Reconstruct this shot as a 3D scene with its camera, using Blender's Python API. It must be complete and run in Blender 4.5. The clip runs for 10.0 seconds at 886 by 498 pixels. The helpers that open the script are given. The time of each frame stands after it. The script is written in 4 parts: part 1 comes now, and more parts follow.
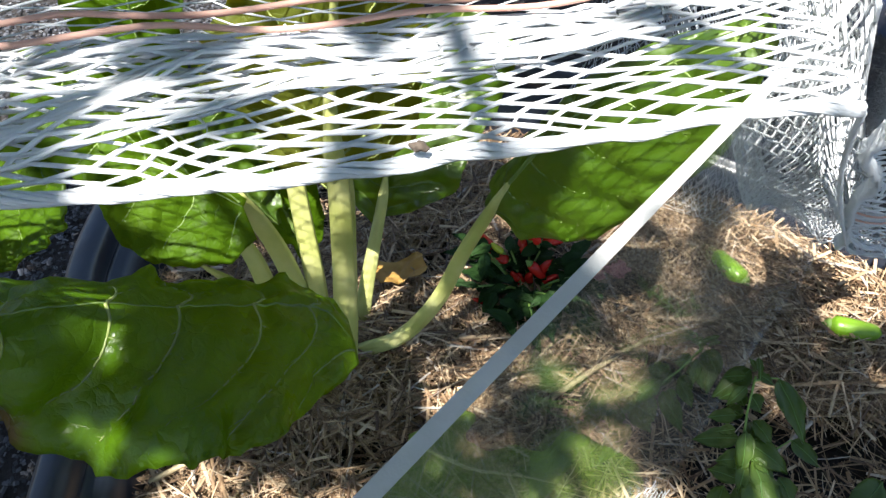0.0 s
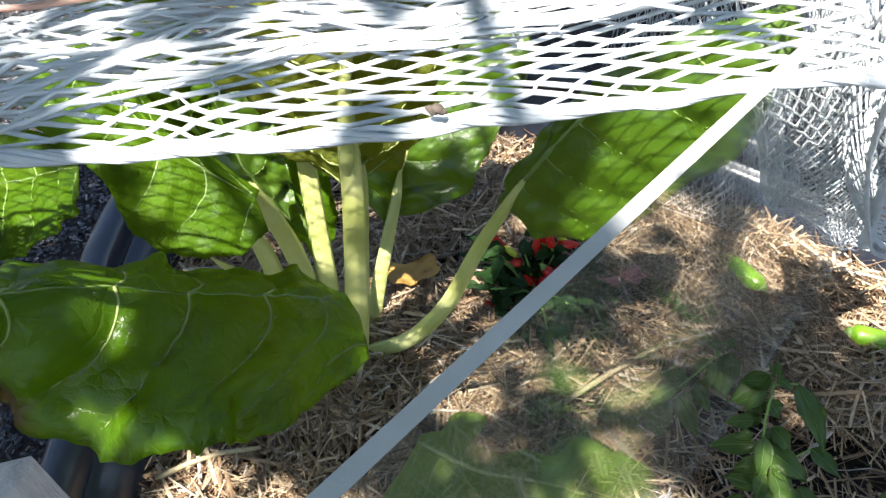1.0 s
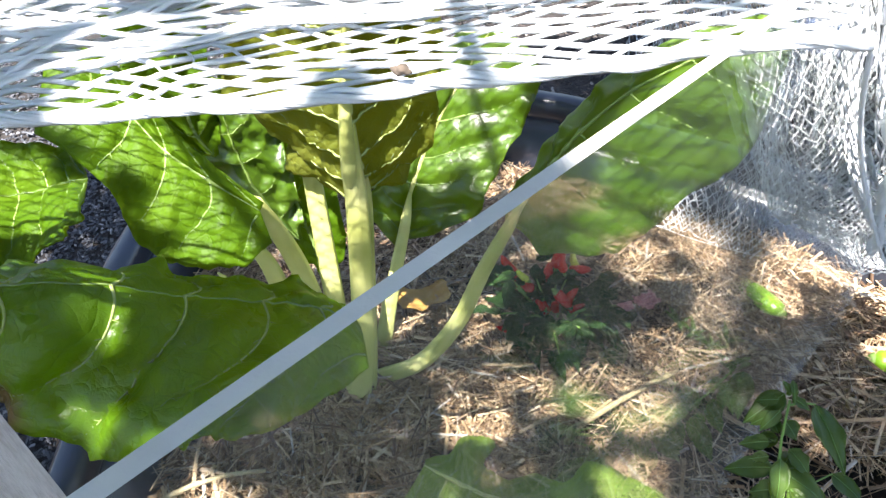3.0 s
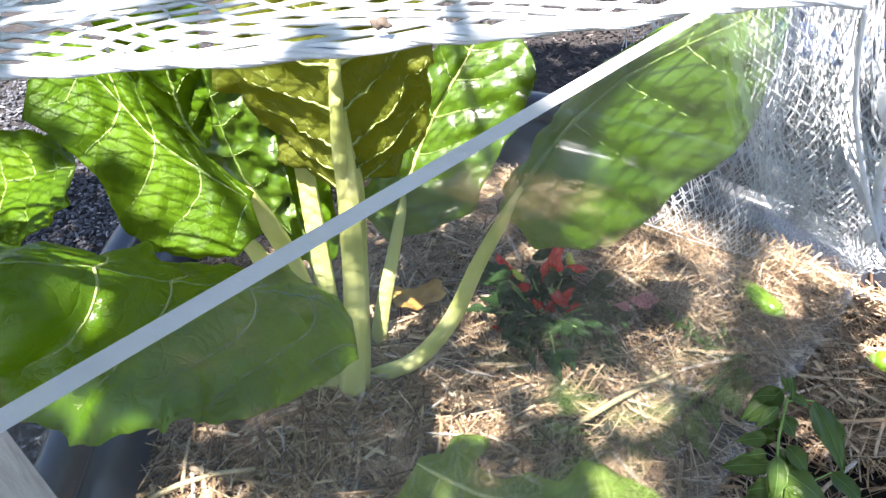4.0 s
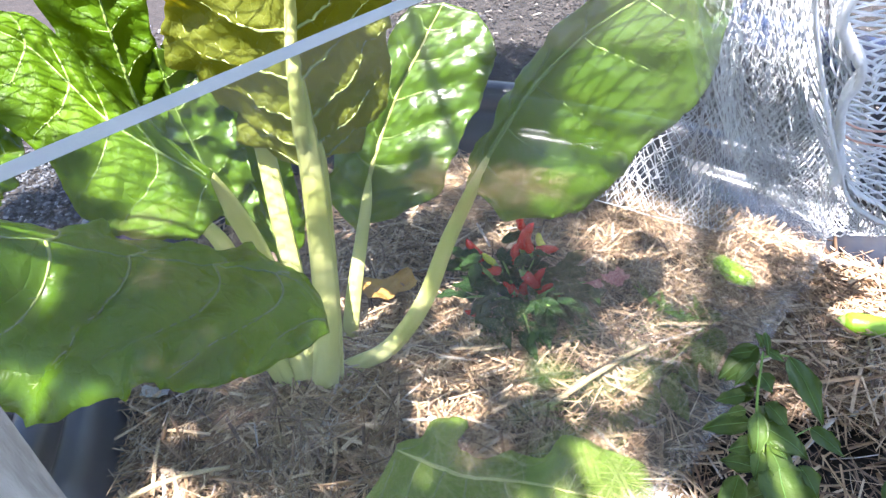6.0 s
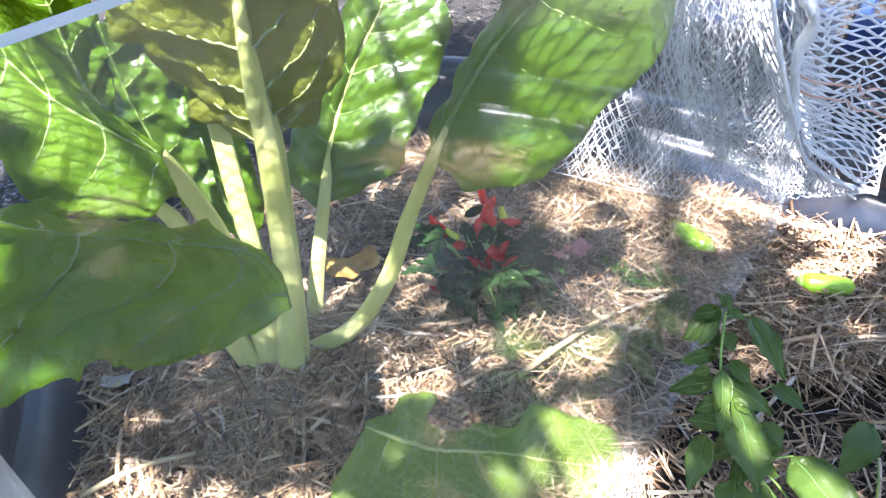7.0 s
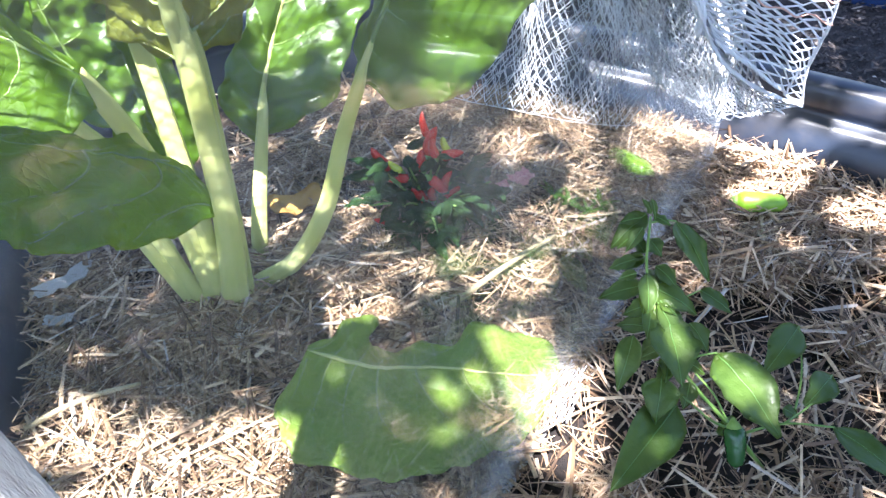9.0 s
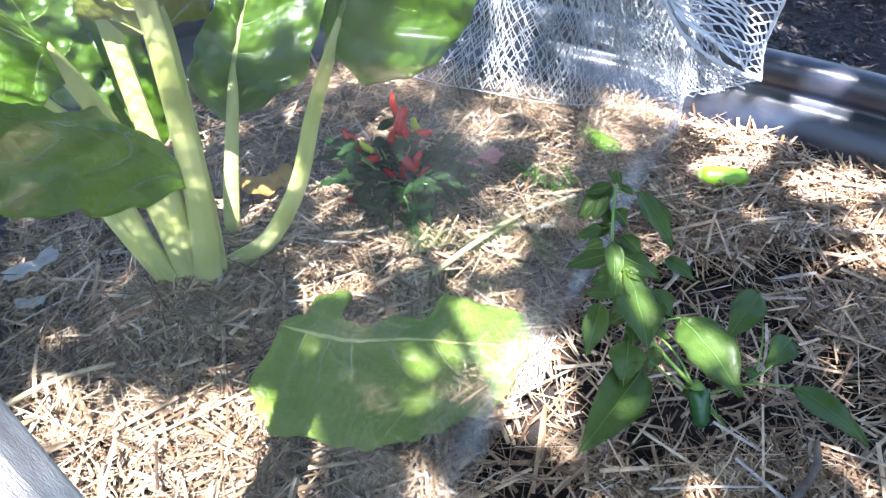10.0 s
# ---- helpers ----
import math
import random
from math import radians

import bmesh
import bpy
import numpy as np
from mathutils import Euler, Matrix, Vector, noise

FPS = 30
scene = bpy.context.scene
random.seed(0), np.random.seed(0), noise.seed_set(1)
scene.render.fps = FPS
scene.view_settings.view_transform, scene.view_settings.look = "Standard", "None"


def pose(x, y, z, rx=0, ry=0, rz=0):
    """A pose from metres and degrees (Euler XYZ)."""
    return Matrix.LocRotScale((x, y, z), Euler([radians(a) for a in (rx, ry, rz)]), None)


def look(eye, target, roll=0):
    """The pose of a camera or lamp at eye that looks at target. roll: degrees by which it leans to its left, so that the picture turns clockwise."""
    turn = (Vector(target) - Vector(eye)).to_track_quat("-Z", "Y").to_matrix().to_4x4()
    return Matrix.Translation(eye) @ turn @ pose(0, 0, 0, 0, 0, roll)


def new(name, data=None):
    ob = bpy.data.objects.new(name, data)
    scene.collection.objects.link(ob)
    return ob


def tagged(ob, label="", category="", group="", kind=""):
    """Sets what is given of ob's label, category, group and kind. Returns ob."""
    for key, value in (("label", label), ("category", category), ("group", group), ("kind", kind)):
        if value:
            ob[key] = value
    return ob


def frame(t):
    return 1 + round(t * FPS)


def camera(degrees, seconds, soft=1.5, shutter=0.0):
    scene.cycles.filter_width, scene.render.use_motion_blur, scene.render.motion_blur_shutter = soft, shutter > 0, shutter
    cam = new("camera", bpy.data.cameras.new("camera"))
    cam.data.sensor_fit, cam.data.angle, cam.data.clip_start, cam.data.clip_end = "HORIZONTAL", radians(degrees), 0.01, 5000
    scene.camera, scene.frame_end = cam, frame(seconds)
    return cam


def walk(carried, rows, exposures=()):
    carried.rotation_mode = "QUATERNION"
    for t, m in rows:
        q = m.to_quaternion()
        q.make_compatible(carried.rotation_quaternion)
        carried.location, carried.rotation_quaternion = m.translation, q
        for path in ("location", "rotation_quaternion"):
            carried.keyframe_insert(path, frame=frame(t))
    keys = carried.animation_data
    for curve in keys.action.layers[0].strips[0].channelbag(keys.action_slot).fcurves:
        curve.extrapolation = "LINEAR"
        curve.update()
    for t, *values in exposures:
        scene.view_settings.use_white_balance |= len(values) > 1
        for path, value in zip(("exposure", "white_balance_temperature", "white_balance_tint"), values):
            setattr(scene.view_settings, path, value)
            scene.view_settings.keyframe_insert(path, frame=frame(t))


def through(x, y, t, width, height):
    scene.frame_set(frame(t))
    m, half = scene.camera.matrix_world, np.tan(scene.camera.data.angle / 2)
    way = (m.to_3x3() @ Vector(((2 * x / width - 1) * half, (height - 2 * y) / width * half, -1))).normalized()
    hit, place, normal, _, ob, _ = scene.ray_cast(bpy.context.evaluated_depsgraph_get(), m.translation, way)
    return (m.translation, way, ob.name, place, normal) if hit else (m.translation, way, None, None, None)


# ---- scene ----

# ---- camera and walk ----
cam = camera(63.6, 10.0, soft=1.4)
PATH = [
    (0.0, (0.074, 0.042, 0.686), (-0.016, 1.385, -0.793), -1.4),
    (0.5, (0.072, 0.039, 0.678), (-0.038, 1.398, -0.785), -1.6),
    (1.0, (0.073, 0.036, 0.67), (-0.052, 1.407, -0.781), -1.5),
    (1.5, (0.076, 0.034, 0.663), (-0.056, 1.426, -0.766), -1.6),
    (2.0, (0.082, 0.029, 0.657), (-0.083, 1.454, -0.736), -2.4),
    (3.5, (0.098, 0.016, 0.641), (-0.1161, 1.494, -0.7049), -3.505),
    (4.0, (0.1, 0.014, 0.6302), (-0.1109, 1.5, -0.6984), -3.201),
    (4.5, (0.1, 0.009, 0.619), (-0.081, 1.5, -0.702), -3.3),
    (5.0, (0.103, 0.001, 0.614), (-0.072, 1.512, -0.685), -4.0),
    (6.5, (0.099, -0.002, 0.59), (0.0196, 1.514, -0.7023), -3.632),
    (7.0, (0.101, -0.004, 0.585), (0.0724, 1.485, -0.7425), -3.621),
    (7.5, (0.109, -0.011, 0.577), (0.1092, 1.466, -0.7678), -4.11),
    (8.0, (0.12, -0.021, 0.569), (0.14, 1.436, -0.801), -4.0),
    (8.5, (0.13, -0.034, 0.557), (0.161, 1.404, -0.832), -4.0),
    (9.0, (0.135, -0.043, 0.553), (0.167, 1.395, -0.837), -4.0),
    (9.5, (0.133, -0.056, 0.55), (0.198, 1.374, -0.847), -3.1),
    (10.0, (0.137, -0.064, 0.547), (0.235, 1.356, -0.857), -3.1),
]
EXPOSURES = [(0.0, 1.62, 6550, 9), (1.0, 1.9, 6550, 9), (2.0, 2.24, 6600, 10), (3.5, 2.58, 6600, 14), (6.5, 3.0, 6250, 20), (10.0, 2.97, 5900, 17)]
walk(cam, [(t, look(e, g, r)) for t, e, g, r in PATH], EXPOSURES)

# ---- light ----
SUN = Vector((-0.12, -0.43, 0.895)).normalized()
world = bpy.data.worlds.new("sky")
scene.world = world
world.use_nodes = True
wn = world.node_tree
sky = wn.nodes.new("ShaderNodeTexSky")
sky.sky_type = "NISHITA"
sky.sun_disc = False
sky.sun_elevation = math.asin(SUN.z)
sky.sun_rotation = math.atan2(SUN.x, SUN.y)
wn.nodes["Background"].inputs["Strength"].default_value = 0.075
wn.links.new(sky.outputs["Color"], wn.nodes["Background"].inputs["Color"])
sun_data = bpy.data.lights.new("sun", "SUN")
sun_data.energy, sun_data.angle, sun_data.color = 5.0, radians(0.53), (1.0, 0.965, 0.91)
sun = new("sun", sun_data)
sun.matrix_world = look(SUN * 5, (0, 0, 0))


# ---- materials ----
class Nodes:
    """A node material: n adds a node, with its inputs by name; a link is a socket."""

    def __init__(self, name):
        self.mat = bpy.data.materials.new(name)
        self.mat.use_nodes = True
        self.tree = self.mat.node_tree
        self.tree.nodes.clear()
        self.out = self.tree.nodes.new("ShaderNodeOutputMaterial")

    def n(self, kind, props=None, out=0, **inputs):
        node = self.tree.nodes.new("ShaderNode" + kind)
        for key, value in (props or {}).items():
            setattr(node, key, value)
        for key, value in inputs.items():
            key = key.replace("_", " ")
            socket = node.inputs[int(key[1:])] if key[0] == "i" and key[1:].isdigit() else node.inputs[key]
            if isinstance(value, bpy.types.NodeSocket):
                self.tree.links.new(value, socket)
            else:
                socket.default_value = value
        return node.outputs[out]

    def noise(self, scale, detail=4.0, rough=0.6, stretch=None):
        co = self.n("TexCoord", out=3)
        if stretch:
            co = self.n("Mapping", i0=co, Scale=stretch)
        return self.n("TexNoise", Vector=co, Scale=scale, Detail=detail, Roughness=rough)

    def ramp(self, fac, *stops):
        node = self.tree.nodes.new("ShaderNodeValToRGB")
        el = node.color_ramp.elements
        while len(el) < len(stops):
            el.new(0.5)
        for e, (p, c) in zip(el, stops):
            e.position, e.color = p, (*c, 1.0) if len(c) == 3 else c
        self.tree.links.new(fac, node.inputs[0])
        return node.outputs[0]

    def mix(self, fac, a, b):
        node = self.tree.nodes.new("ShaderNodeMix")
        node.data_type = "RGBA"
        for socket, value in ((node.inputs[0], fac), (node.inputs[6], a), (node.inputs[7], b)):
            if isinstance(value, bpy.types.NodeSocket):
                self.tree.links.new(value, socket)
            else:
                socket.default_value = value if isinstance(value, float) else (*value, 1.0)
        return node.outputs[2]

    def bump(self, height, strength, distance):
        return self.n("Bump", Height=height, Strength=strength, Distance=distance)

    def done(self, shader):
        self.tree.links.new(shader, self.out.inputs["Surface"])
        return self.mat


def surface(name, stops, scale=30.0, rough=0.6, bump=0.3, depth=0.001, fine=200.0, metal=0.0, spec=0.5, stretch=None):
    m = Nodes(name)
    big = m.noise(scale, stretch=stretch)
    small = m.noise(fine, 3.0, stretch=stretch)
    both = m.n("Math", {"operation": "MULTIPLY_ADD"}, i0=small, i1=0.35, i2=big)
    both = m.n("Math", {"operation": "SUBTRACT"}, i0=both, i1=0.17)
    col = m.ramp(both, *stops)
    b = m.bump(small, bump, depth)
    return m.done(m.n("BsdfPrincipled", Base_Color=col, Roughness=rough, Metallic=metal, Specular_IOR_Level=spec, Normal=b))


def leafy(name, dark, mid, light, through, share=0.42, rough=0.36, scale=14.0, veinlets=0.0, stretch=None, scorch=None, spec=0.5, relief_by=0.6):
    """A leaf: a glossy green skin over a body that lets warm light through; veinlets adds a pale net with blisters between."""
    m = Nodes(name)
    big = m.noise(scale, 5.0)
    small = m.noise(260.0, 3.0, stretch=stretch)
    col = m.ramp(big, (0.3, dark), (0.52, mid), (0.72, light))
    rnd = m.n("ObjectInfo", out=5)
    col = m.mix(m.n("Math", {"operation": "MULTIPLY"}, i0=rnd, i1=0.25), col, light)
    relief = m.n("Math", {"operation": "MULTIPLY_ADD"}, i0=m.noise(70.0, 3.0, stretch=stretch), i1=2.0, i2=small)
    thru = m.mix(0.15, through, col)
    depth = 0.0012
    if veinlets:
        co = m.n("TexCoord", out=3)
        warp = m.n("VectorMath", {"operation": "SCALE"}, i0=m.n("TexNoise", out=1, Vector=co, Scale=45.0, Detail=2.0), Scale=0.02)
        at = m.n("VectorMath", {"operation": "ADD"}, i0=co, i1=warp)
        cell = m.n("TexVoronoi", {"feature": "DISTANCE_TO_EDGE"}, Vector=at, Scale=70.0)
        cell2 = m.n("TexVoronoi", {"feature": "DISTANCE_TO_EDGE"}, Vector=at, Scale=310.0)
        line = m.ramp(cell, (0.0, (1, 1, 1)), (0.10, (0, 0, 0)))
        line2 = m.ramp(cell2, (0.0, (0.5,) * 3), (0.12, (0, 0, 0)))
        lines = m.n("Math", {"operation": "MULTIPLY"}, i0=m.n("Math", {"operation": "MAXIMUM"}, i0=line, i1=line2), i1=veinlets)
        col = m.mix(lines, col, tuple(min(0.6, 1.8 * c + 0.02) for c in light))
        thru = m.mix(lines, thru, tuple(0.62 * c for c in through))
        hump = m.n("Math", {"operation": "POWER"}, i0=m.n("Math", {"operation": "MINIMUM"}, i0=cell, i1=0.4), i1=0.6)
        hump = m.n("Math", {"operation": "MULTIPLY_ADD"}, i0=hump, i1=1.3, i2=m.n("Math", {"operation": "MULTIPLY"}, i0=cell2, i1=0.35))
        relief = m.n("Math", {"operation": "MULTIPLY_ADD"}, i0=relief, i1=0.25, i2=hump)
        depth = 0.0016
    if scorch:
        co = m.n("TexCoord", out=3)
        far = m.n("VectorMath", {"operation": "DISTANCE"}, out=1, i0=co, i1=scorch)
        far = m.n("Math", {"operation": "MULTIPLY_ADD"}, i0=m.noise(40.0, 5.0), i1=0.05, i2=far)
        burnt = m.ramp(far, (0.050, (0.85,) * 3), (0.064, (0, 0, 0)))
        col = m.mix(burnt, col, (0.16, 0.09, 0.035))
        thru = m.mix(burnt, thru, (0.30, 0.18, 0.05))
    b = m.bump(relief, 0.35 if not veinlets else relief_by, depth)
    skin = m.n("BsdfPrincipled", Base_Color=col, Roughness=m.ramp(big, (0.3, (rough - 0.08,) * 3), (0.7, (rough + 0.12,) * 3)), Specular_IOR_Level=spec, Normal=b)
    body = m.n("BsdfTranslucent", Color=thru, Normal=b)
    return m.done(m.n("MixShader", i0=share, i1=skin, i2=body))


CHARD_LOOK = (0.037, 0.092, 0.003), (0.059, 0.130, 0.004), (0.092, 0.175, 0.008), (0.52, 0.60, 0.02)
CHARD = leafy("chard_leaf", *CHARD_LOOK, share=0.46, rough=0.46, veinlets=0.05, spec=0.14)
CHARD_WAXY = leafy("waxy_chard_leaf", *CHARD_LOOK, rough=0.36, veinlets=0.04, spec=1.0, relief_by=0.22)
CHARD_UNDER = leafy("chard_leaf_underside", (0.055, 0.078, 0.006), (0.085, 0.108, 0.010), (0.13, 0.15, 0.020), (0.66, 0.60, 0.02), 0.5, 0.5, 14.0, veinlets=0.28, spec=0.35)
CHARD_SCORCHED = leafy("scorched_chard_leaf", (0.042, 0.108, 0.003), (0.068, 0.155, 0.005), (0.105, 0.21, 0.010), (0.62, 0.74, 0.02), share=0.50, rough=0.26, veinlets=0.10, spec=0.4, scorch=(-0.212, 0.232, 0.318))
CHARD_STALK = leafy("chard_stalk", (0.40, 0.44, 0.11), (0.51, 0.53, 0.18), (0.62, 0.62, 0.28), (0.68, 0.72, 0.20), 0.2, 0.4, 20.0, stretch=(1, 1, 0.06))
CHARD_VEIN = leafy("chard_vein", (0.13, 0.21, 0.045), (0.19, 0.28, 0.07), (0.27, 0.36, 0.11), (0.40, 0.48, 0.08), 0.2, 0.4, 40.0)
STRAW = Nodes("straw")
_r = STRAW.n("NewGeometry", out=8)
_c = STRAW.ramp(_r, (0.0, (0.045, 0.028, 0.017)), (0.2, (0.15, 0.088, 0.047)), (0.45, (0.32, 0.212, 0.120)), (0.7, (0.47, 0.343, 0.21)), (0.9, (0.62, 0.48, 0.32)), (1.0, (0.36, 0.34, 0.32)))
_g = STRAW.ramp(STRAW.noise(120.0, 5.0), (0.4, (0, 0, 0)), (0.75, (0.75,) * 3))
_c = STRAW.mix(_g, _c, (0.15, 0.088, 0.05))
STRAW = STRAW.done(STRAW.n("BsdfPrincipled", Base_Color=_c, Roughness=0.5, Specular_IOR_Level=0.4, Normal=STRAW.bump(STRAW.noise(500.0, 2.0), 0.5, 0.0006)))
VEIN_PALE = leafy("pale_vein", (0.24, 0.30, 0.08), (0.31, 0.37, 0.11), (0.38, 0.43, 0.16), (0.5, 0.5, 0.15), 0.15, 0.45, 40.0)
SOIL = surface("soil", ((0.3, (0.006, 0.0045, 0.0035)), (0.6, (0.019, 0.012, 0.009)), (0.8, (0.045, 0.029, 0.020))), 40.0, 0.95, 1.0, 0.004, 180.0)
MULCH = surface("mulch_ground", ((0.3, (0.008, 0.0065, 0.006)), (0.6, (0.020, 0.016, 0.0145)), (0.8, (0.045, 0.038, 0.034))), 40.0, 0.9, 1.0, 0.006, 120.0)
def dusty_plastic():
    m = Nodes("black_plastic")
    fine = m.noise(260.0, 3.0)
    col = m.ramp(m.noise(12.0), (0.3, (0.008, 0.012, 0.021)), (0.7, (0.018, 0.025, 0.042)))
    dust = m.ramp(m.noise(7.0, 6.0, 0.7, (1, 1, 2.2)), (0.46, (0, 0, 0)), (0.74, (0.55,) * 3))
    col = m.mix(dust, col, (0.060, 0.048, 0.040))
    rough = m.n("Math", {"operation": "MULTIPLY_ADD"}, i0=dust, i1=0.5, i2=0.32)
    return m.done(m.n("BsdfPrincipled", Base_Color=col, Roughness=rough, Specular_IOR_Level=0.6, Normal=m.bump(fine, 0.25, 0.0006)))


BLACK = dusty_plastic()
NETTING = leafy("net_cord", (0.72, 0.745, 0.78), (0.77, 0.795, 0.83), (0.82, 0.84, 0.865), (0.80, 0.825, 0.86), 0.35, 0.6, 60.0)
SALMON = leafy("salmon_cord", (0.62, 0.36, 0.29), (0.68, 0.42, 0.34), (0.73, 0.48, 0.40), (0.75, 0.46, 0.38), 0.3, 0.6, 60.0)
BARK = surface("tree_bark", ((0.3, (0.06, 0.045, 0.035)), (0.6, (0.14, 0.11, 0.085)), (0.8, (0.22, 0.18, 0.14))), 18.0, 0.9, 0.8, 0.006, 90.0)
TREE_LEAF = leafy("tree_leaf", (0.03, 0.07, 0.015), (0.05, 0.11, 0.02), (0.08, 0.16, 0.03), (0.2, 0.35, 0.03), 0.35, 0.4, 20.0)
TIMBER = surface("weathered_timber", ((0.3, (0.34, 0.29, 0.27)), (0.6, (0.62, 0.56, 0.54)), (0.8, (0.74, 0.69, 0.68))), 18.0, 0.8, 0.6, 0.002, 220.0, stretch=(8, 8, 1))


def pane_material():
    m = Nodes("clear_sheet")
    dirt = m.ramp(m.noise(9.0, 6.0, 0.65), (0.35, (0.010,) * 3), (0.6, (0.018,) * 3), (0.8, (0.050,) * 3))
    smear = m.ramp(m.noise(5.0, 5.0, 0.62, (1, 1, 2.6)), (0.55, (0, 0, 0)), (0.78, (0.16,) * 3))
    wipes = m.ramp(m.noise(60.0, 3.0, 0.5, (1, 1, 0.12)), (0.40, (0.15,) * 3), (0.7, (1, 1, 1)))
    smear = m.n("Math", {"operation": "MULTIPLY"}, i0=smear, i1=wipes)
    dirt = m.n("Math", {"operation": "ADD"}, i0=dirt, i1=smear)
    height = m.n("SeparateXYZ", out=2, i0=m.n("TexCoord", out=3))
    foot = m.ramp(height, (0.0, (0.26,) * 3), (0.05, (0.15,) * 3), (0.11, (0, 0, 0)))
    foot = m.n("Math", {"operation": "MULTIPLY"}, i0=foot, i1=m.ramp(m.noise(11.0, 4.0, 0.55), (0.40, (0, 0, 0)), (0.66, (1, 1, 1))))
    dirt = m.n("Math", {"operation": "ADD"}, i0=dirt, i1=foot)
    clear = m.n("BsdfTransparent", Color=(0.93, 0.95, 0.94, 1))
    gloss = m.n("BsdfGlossy", Color=(1, 1, 1, 1), Roughness=0.003)
    edge_on = m.n("Math", {"operation": "POWER"}, i0=m.n("LayerWeight", out=1, Blend=0.5), i1=4.5)
    shine = m.n("Math", {"operation": "MULTIPLY_ADD"}, i0=edge_on, i1=0.95, i2=0.04)
    both = m.n("MixShader", i0=shine, i1=clear, i2=gloss)
    dust = m.n("MixShader", i0=0.5, i1=m.n("BsdfDiffuse", Color=(0.75, 0.76, 0.76, 1)), i2=m.n("BsdfTranslucent", Color=(0.75, 0.76, 0.76, 1)))
    return m.done(m.n("MixShader", i0=dirt, i1=both, i2=dust))


PANE = pane_material()
PANE_EDGE = leafy("sheet_edge", (0.52, 0.52, 0.51), (0.60, 0.60, 0.59), (0.68, 0.68, 0.67), (0.6, 0.61, 0.6), 0.3, 0.45, 30.0)


# ---- mesh helpers ----
def mesh_of(name, verts, faces, mats, smooth=True, slots=None):
    me = bpy.data.meshes.new(name)
    me.from_pydata([tuple(v) for v in verts], [], faces)
    for mat in mats if isinstance(mats, (list, tuple)) else [mats]:
        me.materials.append(mat)
    if smooth:
        me.polygons.foreach_set("use_smooth", [True] * len(me.polygons))
    if slots:
        me.polygons.foreach_set("material_index", slots)
    me.update()
    return me


def part(name, data, parent=None, label=""):
    ob = new(name, data)
    if parent:
        ob.parent = parent
    return tagged(ob, label)


def thing(name, label, category, group="", kind="", at=(0, 0, 0)):
    ob = new(name)
    ob.empty_display_size = 0.05
    ob.location = at
    return tagged(ob, label, category, group, kind)


def spline(points, count):
    """Catmull-Rom through the points, count samples."""
    p = [Vector(q) for q in points]
    p = [2 * p[0] - p[1]] + p + [2 * p[-1] - p[-2]]
    out = []
    for i in range(count):
        x = i / (count - 1) * (len(p) - 3)
        k = min(int(x), len(p) - 4)
        t = x - k
        a, b, c, d = p[k:k + 4]
        out.append(0.5 * (2 * b + (c - a) * t + (2 * a - 5 * b + 4 * c - d) * t * t + (3 * b - a - 3 * c + d) * t ** 3))
    return out


def tube_data(points, radii, sides=8, flat=1.0, up=Vector((0, 0, 1)), cap=True, ridge=0.0):
    """Verts and faces of a tube along points; flat squashes it across."""
    verts, faces = [], []
    n = len(points)
    for i, p in enumerate(points):
        d = (points[min(i + 1, n - 1)] - points[max(i - 1, 0)]).normalized()
        a = d.cross(up)
        a = a.normalized() if a.length > 1e-4 else d.orthogonal().normalized()
        b = a.cross(d)
        for k in range(sides):
            w = 2 * math.pi * k / sides
            r = (radii[i] if isinstance(radii, (list, tuple)) else radii) * (1 + ridge * math.cos(7 * w))
            verts.append(p + a * (r * math.cos(w)) + b * (r * flat * math.sin(w)))
    for i in range(n - 1):
        for k in range(sides):
            j = (k + 1) % sides
            faces.append((i * sides + k, i * sides + j, (i + 1) * sides + j, (i + 1) * sides + k))
    if cap:
        faces.append(tuple(range(sides - 1, -1, -1)))
        faces.append(tuple(range((n - 1) * sides, n * sides)))
    return verts, faces


def join(pieces):
    verts, faces = [], []
    for v, f in pieces:
        o = len(verts)
        verts += v
        faces += [tuple(o + i for i in q) for q in f]
    return verts, faces


def box_data(x0, y0, z0, x1, y1, z1):
    v = [Vector((x, y, z)) for x in (x0, x1) for y in (y0, y1) for z in (z0, z1)]
    return v, [(0, 1, 3, 2), (4, 6, 7, 5), (0, 4, 5, 1), (2, 3, 7, 6), (0, 2, 6, 4), (1, 5, 7, 3)]


